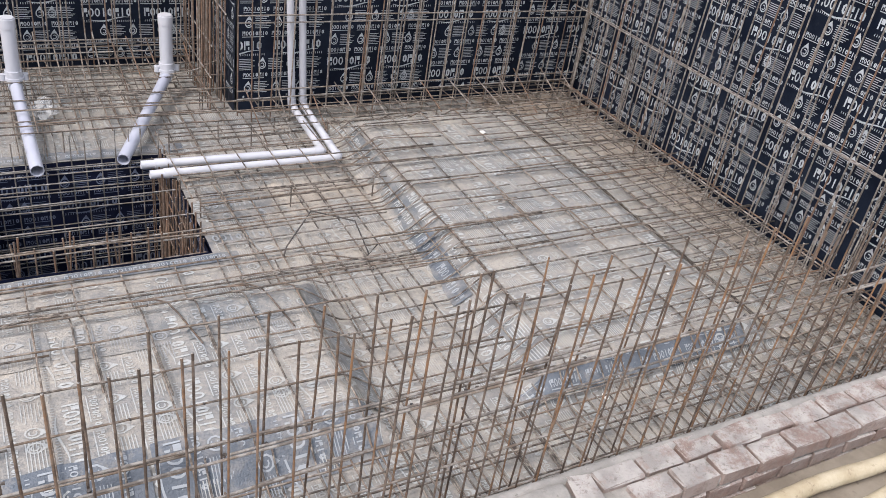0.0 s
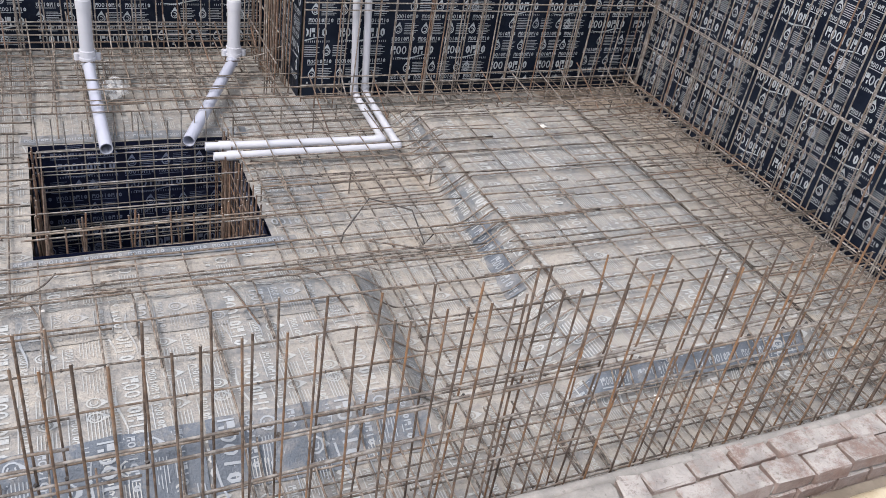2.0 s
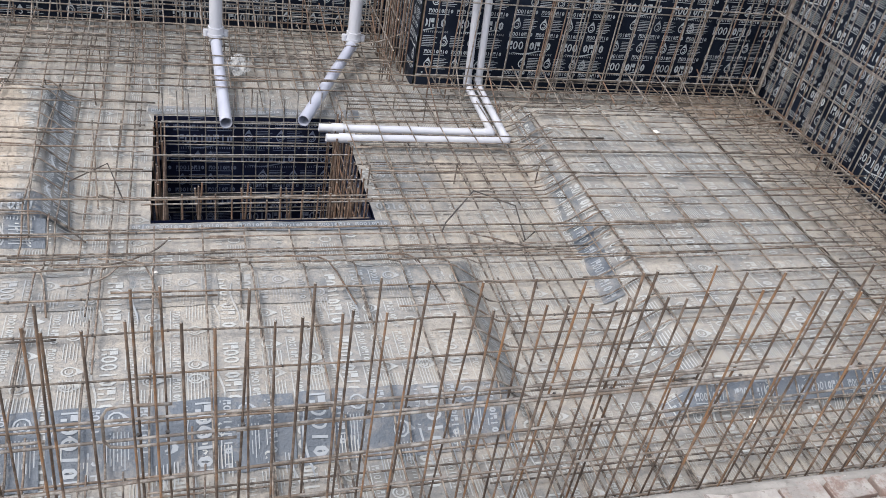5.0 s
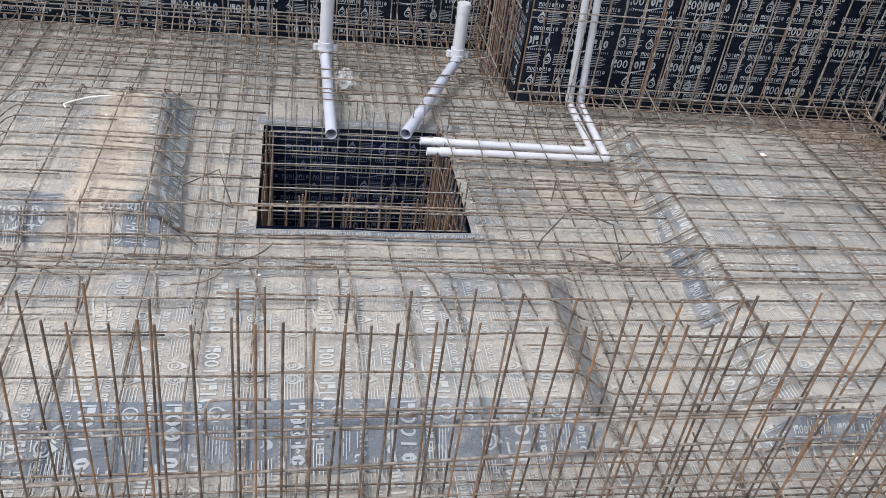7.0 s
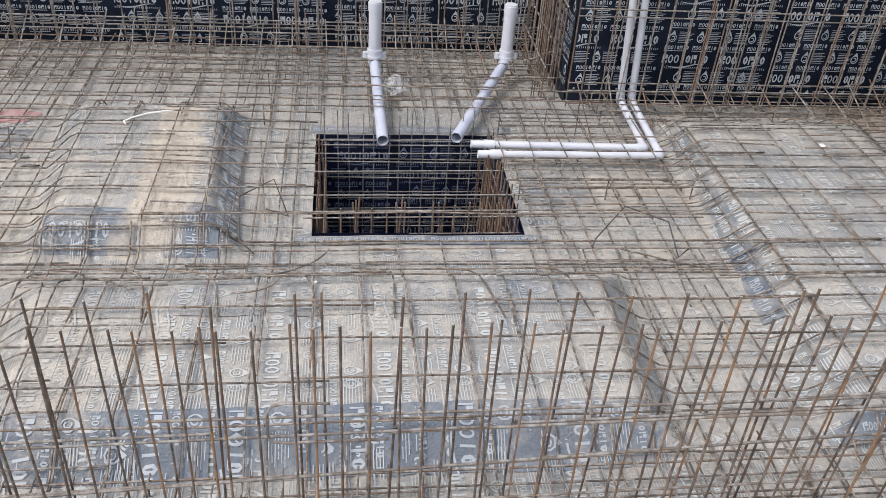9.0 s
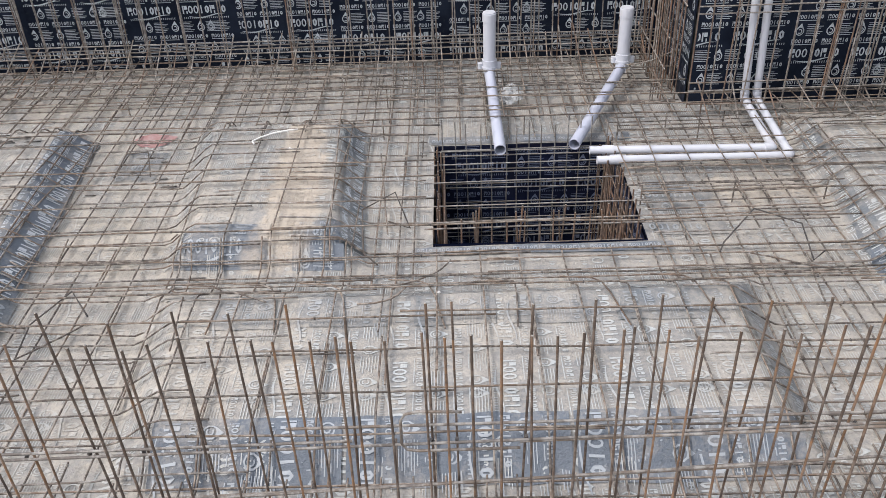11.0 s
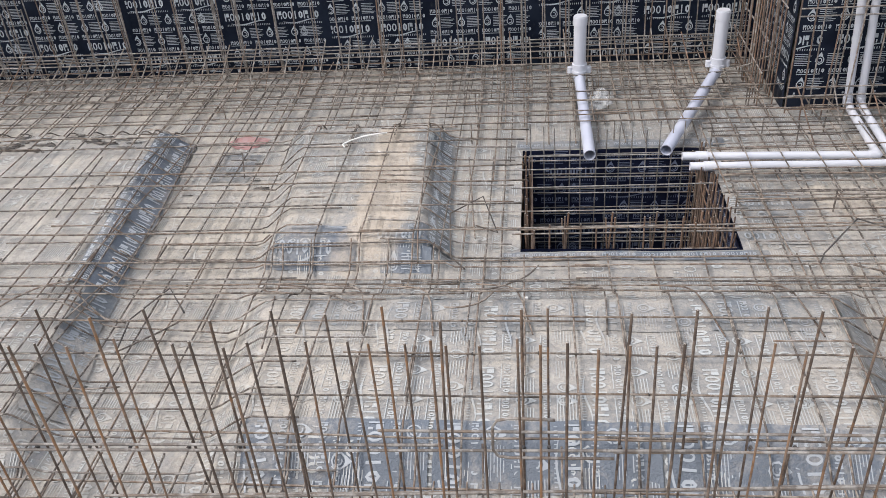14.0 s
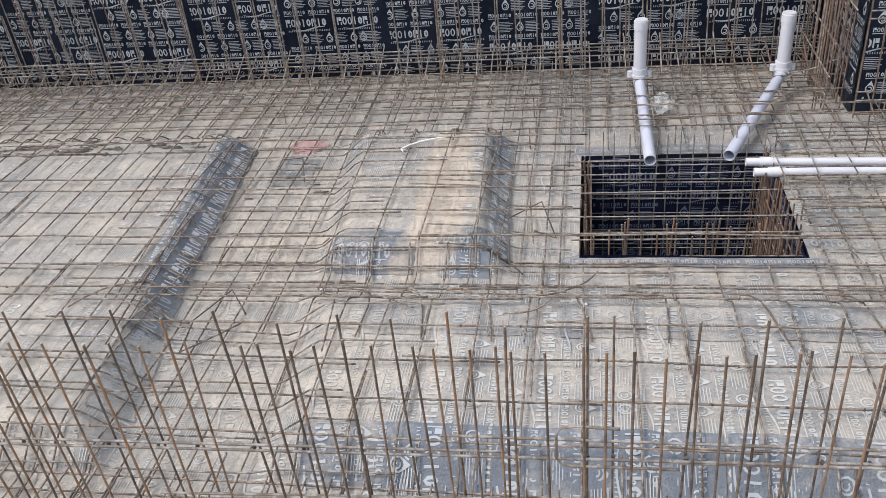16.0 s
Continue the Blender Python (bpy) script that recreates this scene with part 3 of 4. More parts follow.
def brick(x, y, z, turn=0.0, sx=1.0):
    ob = part("brick", BRICKS[rng.randrange(8)], wf)
    ob.matrix_local = Matrix.LocRotScale((x, y, z), Euler((rng.uniform(-0.012, 0.012), rng.uniform(-0.01, 0.01), turn + rng.uniform(-0.02, 0.02))), Vector((sx, 1, 1)))


# top course, two rows, and the outer face below
for row, yy in ((0, 1.612), (1, 1.502)):
    x = 1.91 + row * 0.09
    while x < 4.9:
        brick(x, yy + rng.uniform(-0.008, 0.008), ZW - 0.037 + rng.uniform(-0.005, 0.004), 0.0, rng.uniform(0.92, 1.06))
        x += 0.203
brick(1.74, 1.557, ZW - 0.036, radians(82))
for c in (1, 2):
    x = 0.05 + 0.1 * c
    while x < 4.9:
        brick(x, 1.498, ZW - 0.036 - 0.076 * c, 0.0, rng.uniform(0.9, 1.03))
        x += 0.2

# ---- reinforcement on the floor ----
mats = thing("floor_rebar_mesh", "dusty tied steel rebar mesh laid over the membrane", "rebar mesh")
LIFT = 0.032
TOPZ = RISE + 0.042
jit = rng.uniform


# a twisted tie wire
kv, kf = [], []
for k in range(5):
    a = 2 * math.pi * k / 5
    kv += [(0.008 * math.cos(a), 0.007 * math.sin(a), -0.006), (0.009 * math.cos(a + 0.5), 0.008 * math.sin(a + 0.5), 0.006)]
kf = [(2 * k, (2 * k + 2) % 10, (2 * k + 3) % 10, 2 * k + 1) for k in range(5)] + [(8, 6, 4, 2, 0), (1, 3, 5, 7, 9)]
KNOT = mesh_of("tie_wire", kv, kf, BAR_DARK, False)


def run(a, b, lift, wob=0.005):
    """Points of a bar from a to b bent over the beds."""
    n = max(2, int((Vector(b) - Vector(a)).length / 0.055))
    out, ph = [], rng.uniform(0, 50)
    for i in range(n + 1):
        s = i / n
        x, y = a[0] + (b[0] - a[0]) * s, a[1] + (b[1] - a[1]) * s
        w = wob * noise.noise(Vector((s * n * 0.08, ph, 0)))
        out.append((x + w, y + w, form(x, y) + lift + 0.007 * noise.noise(Vector((s * n * 0.06, ph, 7)))))
    return out


def level_run(a, b, z):
    """Points of a stiff bar carried level across beds and channels, sagging a little."""
    n = max(2, int((Vector(b) - Vector(a)).length / 0.3))
    ph, out = rng.uniform(0, 50), []
    for i in range(n + 1):
        p = Vector(a).lerp(Vector(b), i / n)
        out.append((p.x, p.y + 0.014 * noise.noise(Vector((i * 0.35, ph, 1))), z + 0.012 * noise.noise(Vector((i * 0.5, ph, 5)))))
    return out


def spans(a, b):
    """The stretches of a bar outside the sump; the cut ends stand a little over its edge."""
    a, b = Vector(a), Vector(b)
    d = b - a
    lo, hi = 0.0, 1.0
    for p, q, e0, e1 in ((a.x, d.x, SX0, SX1), (a.y, d.y, SY0, SY1)):
        if abs(q) < 1e-9:
            if not e0 < p < e1:
                return [(a, b)]
            continue
        s, e = sorted(((e0 - p) / q, (e1 - p) / q))
        lo, hi = max(lo, s), min(hi, e)
    if lo >= hi:
        return [(a, b)]
    over = jit(0.01, 0.05) / d.length
    return [(a.lerp(b, s), a.lerp(b, e)) for s, e in ((0.0, lo + over), (hi - over, 1.0)) if (e - s) * d.length > 0.1]


def lay_bar(a, b, lift, r=0.005, mat=None):
    """A bent bar on the floor, cut at the sump."""
    for p, q in spans(a, b):
        rod("bar", run(p, q, lift), r, mat or BAR_FLOOR, mats, 5)


def carry_bar(a, b, z, r=0.0055, mat=None):
    for p, q in spans(a, b):
        pts = level_run(p, q, z)
        rod("bar", pts, r, mat or BAR_TOP, mats, 5)
        for k in pts[1:-1]:
            if rng.random() < 0.4 and -4.4 < k[0] < 4.2:
                part("tie_wire", KNOT, mats, "", Matrix.LocRotScale(k, Euler((jit(0, 3), jit(0, 3), jit(0, 3))), Vector((0.85, 0.85, 1.0))))


# long level bars over beds and channels
for k, y in enumerate((2.61, 2.86, 3.14, 3.42, 3.64, 3.72, 3.95, 4.25, 4.56, 4.86, 5.03, 5.42, 5.6, 5.82, 6.03, 6.25, 6.53, 6.8)):
    right = XR - 0.1 if y < YP - 0.1 else XP - 0.06
    cut_at = jit(-1.2, 0.9)
    carry_bar((-7.6, y + jit(-0.03, 0.03)), (cut_at + jit(0.1, 0.5), y + jit(-0.015, 0.015)), TOPZ)
    carry_bar((cut_at, y + jit(0.005, 0.02)), (2.04 if 5.3 < y < 6.1 else 2.7 + jit(-0.5, 0.5), y + jit(-0.02, 0.02)), TOPZ + 0.006)
    if right > 3:
        carry_bar((2.34 if 5.3 < y < 6.1 else 2.3 + jit(-0.3, 0.2), y + jit(-0.03, 0.03)), (right, y + jit(-0.05, 0.05)), TOPZ)
def over():
    return jit(0.2, 0.75)


def pale():
    return BAR_WALL if rng.random() < 0.55 else BAR_FLOOR


# short bars of the channels, cranked up over the edges of the beds
y = 2.5
while y < 5.78:
    lay_bar((-2.75 - over(), y + jit(-0.03, 0.03)), ((-1.5 if y < 3.86 else -1.72) + over() * 0.8, y + jit(-0.03, 0.03)), LIFT + 0.008, 0.005, pale())
    lay_bar(((1.38 if y < 3.86 else SX1 + 0.04) - (over() if y < 3.86 else 0.0), y + jit(-0.02, 0.02)), (2.48 + over() * 1.1, y + jit(-0.02, 0.02)), LIFT + 0.008, 0.005, pale())
    if y > 4.05:
        lay_bar((-0.85 - over(), y + 0.05), (SX0 - 0.05, y + jit(-0.03, 0.03)), LIFT + 0.006, 0.005, pale())
    if y < 5.8:
        lay_bar((3.85 - over() * 1.2, y + jit(-0.02, 0.02)), (XR - 0.08, y + jit(-0.04, 0.04)), LIFT + 0.008, 0.005, pale())
        if rng.random() < 0.6:
            lay_bar((3.8 - over(), y + 0.07), (XR - 0.3, y + jit(0.04, 0.09)), LIFT + 0.012)
    if 4.3 < y < 5.6 or rng.random() < 0.35:
        lay_bar((SX1 + 0.05 if y > 3.86 else 1.6, y + 0.09 + jit(-0.02, 0.02)), (2.3 + jit(-0.1, 0.3), y + 0.09 + jit(-0.03, 0.03)), LIFT + 0.012)
    y += jit(0.165, 0.2)
for y in (3.9, 3.99, 4.1, 4.2):
    lay_bar((-2.7, y), (0.4 + jit(-0.3, 0.3), y + jit(-0.02, 0.02)), LIFT)
    lay_bar((0.1, y + jit(-0.02, 0.02)), (2.5, y + jit(-0.02, 0.02)), LIFT + 0.006)
y = 6.0
while y < YB - 0.08:
    lay_bar((-7.6, y), (-1.0 + jit(-0.5, 0.5), y + jit(-0.03, 0.03)), LIFT)
    lay_bar((-1.6, y + jit(-0.02, 0.02)), (XP - 0.06 if y > YP - 0.1 else XR - 0.1, y + jit(-0.02, 0.02)), LIFT + 0.005)
    y += jit(0.2, 0.25)
for y in (1.85, 2.1, 2.36):
    lay_bar((-7.6, y), (0.3, y + jit(-0.02, 0.02)), LIFT)
    lay_bar((-0.2, y + jit(-0.01, 0.02)), (XR - 0.08, y + jit(-0.02, 0.02)), LIFT + 0.006)

# bars across, from the front channel to the back
def across(x0, x1, step, y0, y1, lap=0.35, mat=None):
    x = x0
    while x < x1:
        cut_at = y0 + (y1 - y0) * jit(0.35, 0.65)
        if rng.random() < 0.3:
            lay_bar((x + jit(-0.02, 0.02), y0), (x + jit(-0.025, 0.025), y1), LIFT, 0.005, mat)
        else:
            lay_bar((x + jit(-0.02, 0.02), y0), (x + jit(-0.02, 0.02), cut_at + lap * 0.5), LIFT, 0.005, mat)
            lay_bar((x + jit(-0.015, 0.03), cut_at - lap * 0.5), (x + jit(-0.02, 0.02), y1), LIFT + 0.004, 0.005, mat)
        x += step * jit(0.88, 1.12)


across(-7.4, -2.9, 0.2, YF + 0.05, YB - 0.06)
across(-2.8, -1.9, 0.155, YF + 0.05, YB - 0.06)
across(-1.72, 1.45, 0.27, YF + 0.05, 4.22)
across(-1.75, -0.8, 0.31, 3.9, YB - 0.06)
across(-0.68, SX0 - 0.04, 0.125, 3.88, YB - 0.06)
across(SX0 + 0.05, SX1, 0.17, SY1 + 0.03, YB - 0.06)
across(SX1 + 0.07, 2.28, 0.15, 3.88, YP - 0.05)
across(-6.8, XP - 0.1, 0.2, 5.98, YB - 0.06, 0.2)
across(1.62, 2.28, 0.18, YF + 0.05, 4.1)
across(2.48, 4.0, 0.3, YF + 0.05, YP - 0.05)
across(4.06, XR - 0.06, 0.15, YF + 0.05, YP - 0.05)
across(-7.0, 1.5, 0.3, YF + 0.03, 2.62, 0.1)
across(1.5, XR - 0.1, 0.13, YF + 0.03, 2.62, 0.1)
for y in (1.97, 2.24, 2.5):
    lay_bar((1.2, y), (XR - 0.08, y + jit(-0.02, 0.02)), LIFT + 0.01)
# pairs of bars laid along the slope of the far bed
for dx, y0, y1 in ((0.0, 3.2, 5.7), (0.035, 2.7, 4.6), (-0.12, 3.6, 5.9), (0.16, 3.9, 5.9)):
    lay_bar((-2.7 + 0.085 * (3.2 - y0) + dx, y0), (-2.7 - 0.085 * (y1 - 3.2) + dx, y1), LIFT + 0.004, 0.005, BAR_FRONT if dx == 0.0 else None)
for x0, y0, x1, y1 in ((2.35, 2.9, 2.42, 5.7), (2.47, 3.1, 2.5, 5.5), (1.5, 2.5, 1.53, 3.9), (-0.82, 4.1, -0.92, 5.9)):
    lay_bar((x0, y0), (x1, y1), LIFT + 0.006, 0.005, BAR_FRONT if y0 == 3.1 else None)
# bent ends hooked down over the back edge of the front bed
x = -1.35
while x < 1.3:
    y = 3.68 + jit(-0.02, 0.02)
    lean = jit(-0.05, 0.07)
    rod("bent_bar", [(x - 0.22, y + 0.03, TOPZ), (x - 0.05, y + 0.01, TOPZ), (x, y - 0.02, TOPZ - 0.005), (x + 0.02 + lean * 0.3, y - 0.1, RISE + 0.02), (x + 0.04 + lean, y - 0.36, RISE + 0.016)],
        0.0048, BAR_FRONT if rng.random() < 0.3 else BAR_FLOOR, mats, 5)
    x += jit(0.25, 0.5)

# odd lapped lengths lying on the mesh
odd = 0
while odd < 34:
    x, y, ln = jit(-4.6, 4.0), jit(2.7, 6.0), jit(0.35, 1.1)
    a = (radians(90) if rng.random() < 0.6 else 0.0) + rng.gauss(0, 0.07)
    x2, y2 = x + ln * math.cos(a), y + ln * math.sin(a)
    if x2 > 4.2 or y2 > 6.1 or (SX0 - 0.1 < max(x, x2) and min(x, x2) < SX1 + 0.1 and SY0 - 0.1 < max(y, y2) and min(y, y2) < SY1 + 0.1):
        continue
    lay_bar((x, y), (x2, y2), LIFT + 0.018)
    odd += 1

# beam cages in the channels along the walls
def cage(label, x0, y0, x1, y1, lift, sx, sy):
    c = thing("beam_rebar_cage", label, "rebar cage", "beam cages in the channels")
    v = y0
    while v <= y1 + 1e-6:
        t = rng.uniform(-0.015, 0.015)
        straight("bar", (x0, v + t, lift), (x1, v - t, lift + rng.uniform(-0.01, 0.01)), 0.005, BAR_FLOOR, c)
        v += sy
    u = x0 + 0.03
    while u <= x1:
        t = rng.uniform(-0.02, 0.02)
        straight("stirrup", (u + t, y0 - 0.03, lift + 0.01), (u - t, y1 + 0.03, lift + 0.01), 0.0045, BAR_FLOOR, c)
        u += sx * rng.uniform(0.85, 1.15)
    for u in (x0 + 0.1, (x0 + x1) / 2, x1 - 0.1):
        for v in (y0, y1):
            straight("leg", (u, v, ground(u, v) + 0.004), (u, v, lift), 0.005, BAR_FLOOR, c)
    return c


cage("rebar cage in the channel behind the front wall", -6.5, 1.86, 4.85, 2.4, 0.1, 0.14, 0.18)
cage("rebar cage in the channel along the back wall", -7.0, 6.3, 1.62, 7.12, 0.13, 0.16, 0.135)
cage("rebar cage in the channel along the side wall", 4.32, 2.5, 4.86, 5.7, 0.13, 0.14, 0.2)
cage("rebar top mat over the paired service pipes", 1.02, 4.72, 2.4, 5.62, 0.155, 0.2, 0.3)
cage("rebar top mat over the sloping drains", -0.7, 5.75, 1.6, 6.3, 0.172, 0.3, 0.18)
cage("rebar cage in the channel under the projecting wall", 1.85, 5.82, 4.86, 6.12, 0.13, 0.16, 0.1)


# ---- reinforcement on the walls ----
def wall_mat(label, a, b, inward, levels, step, top, reach=0.62, low=0.06, high=0.3, pace=0.25):
    """Two planes of upright bars along a wall with a few long bars tied across and bent starters at the foot."""
    m = thing("wall_rebar_mat", label, "rebar mat", "wall rebar mats")
    a, b, n = Vector((*a, 0)), Vector((*b, 0)), Vector((*inward, 0))
    d = (b - a).normalized()
    length = (b - a).length
    for plane, off in ((0.075, 0.0), (0.2, 0.5)):
        u = 0.04 + off * step
        while u < length:
            foot = a + d * (u + rng.uniform(-0.015, 0.015)) + n * plane
            head = a + d * (u + rng.uniform(-0.035, 0.035)) + n * (plane + rng.uniform(-0.02, 0.02))
            foot.z, head.z = 0.01, top * rng.uniform(0.97, 1.03)
            straight("upright_bar", foot, head, 0.0056, BAR_RUST if n.x < 0 and b.x < 2 or rng.random() < 0.2 else BAR_WALL, m)
            if rng.random() < 0.25:
                f2 = foot + d * 0.02
                straight("upright_bar", f2, f2 + Vector((0, 0, rng.uniform(0.7, 1.3))) + d * rng.uniform(-0.02, 0.03), 0.006, BAR_WALL, m)
            u += step * rng.uniform(0.9, 1.1)
    for z, plane in levels:
        t = rng.uniform(-0.012, 0.012)
        p, q = a + n * plane, b + n * plane
        p.z, q.z = z + t, z - t
        straight("cross_bar", p, q, 0.006, BAR_RUST if z < 0.16 else BAR_WALL, m)
    if reach:
        u = 0.1
        while u < length - 0.05:
            p = a + d * u + n * reach * rng.uniform(0.75, 1.1)
            q = a + d * (u + rng.uniform(-0.04, 0.04)) + n * 0.06
            p.z, q.z = ground(p.x, p.y) + low, high * rng.uniform(0.8, 1.15)
            straight("starter_bar", p, q, 0.0055, BAR_RUST if rng.random() < 0.2 else BAR_WALL, m)
            u += pace * rng.uniform(0.8, 1.2)
    return m


wall_mat("weathered rebar mat standing along the back wall", (XL + 1, YB), (XP - 0.05, YB), (0, -1),
         [(0.14, 0.2), (0.21, 0.21), (0.27, 0.19), (0.31, 0.2), (0.2, 0.085), (1.0, 0.085)], 0.18, 2.1, 0.7, 0.05, 0.3, 0.15)
wall_mat("dense rebar mat around the return corner", (XP, YB - 0.1), (XP, YP + 0.02), (-1, 0),
         [(0.15, 0.2), (0.3, 0.2), (0.55, 0.19), (0.8, 0.085), (1.1, 0.2)], 0.085, 2.1, 0.0)
wall_mat("weathered rebar mat standing along the projecting wall", (XP - 0.06, YP), (XR - 0.08, YP), (0, -1),
         [(0.1, 0.2), (0.21, 0.2), (0.27, 0.19), (0.8, 0.2), (0.86, 0.21)], 0.15, 2.1, 0.6, 0.05, 0.26, 0.26)
wall_mat("weathered rebar mat standing along the side wall", (XR, YP - 0.1), (XR, YF + 0.1), (-1, 0),
         [(0.15, 0.12), (0.17, 0.2), (0.86, 0.1), (0.89, 0.2), (0.5, 0.085)], 0.14, 2.1, 0.95, 0.05, 0.12, 0.11)

# front wall starters, two rows of leaning bars
front = thing("front_rebar_mat", "two rows of leaning rust-brown rebar starters tied with cross bars", "rebar mat")
UPRIGHTS = []
HEADS_BACK = [-1.7, -1.54, -1.39, -1.22, -1.03, -0.85, -0.7, -0.54, -0.38, -0.16, -0.09, 0.13, 0.3, 0.48, 0.61, 0.77, 0.94, 1.09, 1.28, 1.33, 1.53]
HEADS_FRONT = [-1.73, -1.59, -1.51, -1.42, -1.28, -1.11, -1.06, -0.97, -0.9, -0.82, -0.74, -0.62, -0.57, -0.47, -0.4, -0.36, -0.27, -0.17, -0.11, -0.04,
               0.04, 0.12, 0.19, 0.26, 0.36, 0.39, 0.48, 0.56, 0.67, 0.78, 0.83, 0.94, 1.0, 1.08, 1.15, 1.2, 1.32, 1.38, 1.46, 1.56]
for row, (yr, heads, step) in enumerate(((1.84, HEADS_BACK, 0.16), (1.75, HEADS_FRONT, 0.1))):
    xs = list(heads)
    while xs[0] > -4.6:
        xs.insert(0, xs[0] - step * rng.uniform(0.7, 1.25))
    while xs[-1] < 4.8:
        xs.append(xs[-1] + step * rng.uniform(0.7, 1.25))
    for x in xs:
        lean = rng.gauss(0, 0.022)
        top = rng.uniform(1.46, 1.5) if row == 0 else rng.uniform(1.43, 1.47)
        foot = Vector((x - lean, yr + rng.uniform(-0.015, 0.015), 0.005))
        head = Vector((x, yr + rng.uniform(-0.012, 0.012), top))
        if row == 0:
            UPRIGHTS.append((x, yr, lean, top))
        straight("upright_bar", foot, head, rng.choice((0.0037, 0.004, 0.0043)), BAR_FRONT, front)
for z0, slope, yy, spread in ((1.003, 0.024, 1.79, ((-6.0, 0.4), (0.1, 4.9))), (1.012, 0.022, 1.8, ((-3.0, -0.4), (0.5, 4.9))), (1.045, 0.008, 1.83, ((-0.6, 1.9),)),
                              (0.832, 0.06, 1.79, ((-1.4, 1.6),)), (0.8, 0.05, 1.82, ((-1.6, 0.9), (0.6, 3.2))), (1.03, 0.045, 1.8, ((1.1, 3.6),)),
                              (0.62, 0.02, 1.83, ((-6.0, 0.4), (0.1, 4.9))), (0.4, 0.015, 1.82, ((-6.0, 1.0), (0.5, 4.9))), (0.2, 0.0, 1.82, ((-6.0, 1.0), (0.5, 4.9)))):
    for x0, x1 in spread:
        j = rng.uniform(-0.006, 0.006)
        straight("cross_bar", (x0, yy, z0 + slope * x0 + j), (x1, yy, z0 + slope * x1 + j), 0.0047, BAR_WALL, front)
# hairpin tied to the long cross bar
rod("hairpin", [(-0.07, 1.775, 1.145), (-0.2, 1.775, 1.15), (-0.235, 1.775, 1.14), (-0.248, 1.775, 1.115), (-0.25, 1.775, 1.02), (-0.235, 1.775, 0.995), (-0.2, 1.775, 0.988), (0.1, 1.775, 0.992)], 0.0045, BAR_WALL, front)

# twisted tie wires where the long bars cross the uprights
for x, yr, lean, top in UPRIGHTS:
    for z0, slope, yy in ((1.003, 0.024, 1.805),):
        z = z0 + slope * x
        if rng.random() < 0.75:
            part("tie_wire", KNOT, front, "", Matrix.LocRotScale((x - lean * (1 - z / top), yy, z), Euler((rng.uniform(-0.5, 0.5), rng.uniform(-0.5, 0.5), rng.uniform(0, 3))), Vector((0.8, 0.8, 0.9))))

# cage in the sump
pit = thing("sump_rebar_cage", "rust-brown rebar cage standing inside the black sump pit", "rebar cage")
IN = 0.07
cx0, cx1, cy0, cy1 = SX0 + IN, SX1 - IN, SY0 + IN, SY1 - IN


def cage_side(a, b, n, top, mat=None, r=0.0055):
    for k in range(n + 1):
        p = Vector((*a, SUMP_Z + 0.03)).lerp(Vector((*b, SUMP_Z + 0.03)), k / n)
        q = p + Vector((rng.uniform(-0.02, 0.02), rng.uniform(-0.02, 0.02), 0))
        q.z = top + rng.uniform(-0.05, 0.06)
        straight("upright_bar", p, q, r, mat or BAR_RUST, pit)


cage_side((cx0, cy0), (cx1, cy0), 12, 0.15)
for k in range(4):
    u = cx0 + 0.2 + 0.26 * k
    for s in (-1, 1):
        straight("upright_bar", (u - 0.05 * s, cy0 + 0.03, SUMP_Z + 0.3), (u + 0.02 * s, cy0 + 0.02, 0.2 + 0.02 * s), 0.0058, BAR_RUST, pit)
cage_side((cx0, cy1), (cx1, cy1), 13, 0.22, BAR_STEEL, 0.0045)
for off, n, top in ((-0.03, 9, 0.07), (-0.05, 8, 0.06)):
    cage_side((cx0 + off, cy0 + 0.06), (cx0 + off, cy1 - 0.1), n, top)
for off, n, top in ((0.0, 13, 0.08), (0.035, 12, 0.07), (-0.05, 9, 0.07)):
    cage_side((cx1 + off, cy0 + 0.05), (cx1 + off, cy1 - 0.05), n, top)
z = SUMP_Z + 0.1
while z < 0.08:
    for a, b in (((cx0, cy1), (cx1, cy1)), ((cx0, cy1 - 0.05), (cx1, cy1 - 0.05)), ((cx0, cy0), (cx0, cy1)), ((cx1, cy0), (cx1, cy1))):
        e = rng.uniform(0.0, 0.03)
        h = rng.uniform(-0.03, 0.03)
        d = (Vector((*b, 0)) - Vector((*a, 0))).normalized() * (0.02 + e)
        straight("ring_bar", Vector((*a, z + h)) - d, Vector((*b, z + h + rng.uniform(-0.015, 0.015))) + d, 0.0048, BAR_STEEL if a[1] > cy1 - 0.06 and b[1] > cy1 - 0.06 else BAR_RUST, pit)
    z += 0.14
straight("ring_bar", (cx0 - 0.05, cy0, -0.04), (cx1 + 0.05, cy0, -0.03), 0.0058, BAR_WALL, pit)
for zz in (0.075, 0.12):
    straight("ring_bar", (cx0 - 0.12, cy0 + 0.012, zz), (cx1 + 0.1, cy0 + 0.012, zz + 0.012), 0.0055, BAR_WALL, pit)
for yy in (4.7, 5.0, 5.25, 5.45):
    straight("top_bar", (SX0 - 0.1, yy, 0.045), (SX1 + 0.1, yy + rng.uniform(-0.03, 0.03), 0.05), 0.0048, BAR_STEEL, pit)


# ---- pipes ----
def cyl(p, q, r, sides=20):
    return tube([p, q], r, sides)


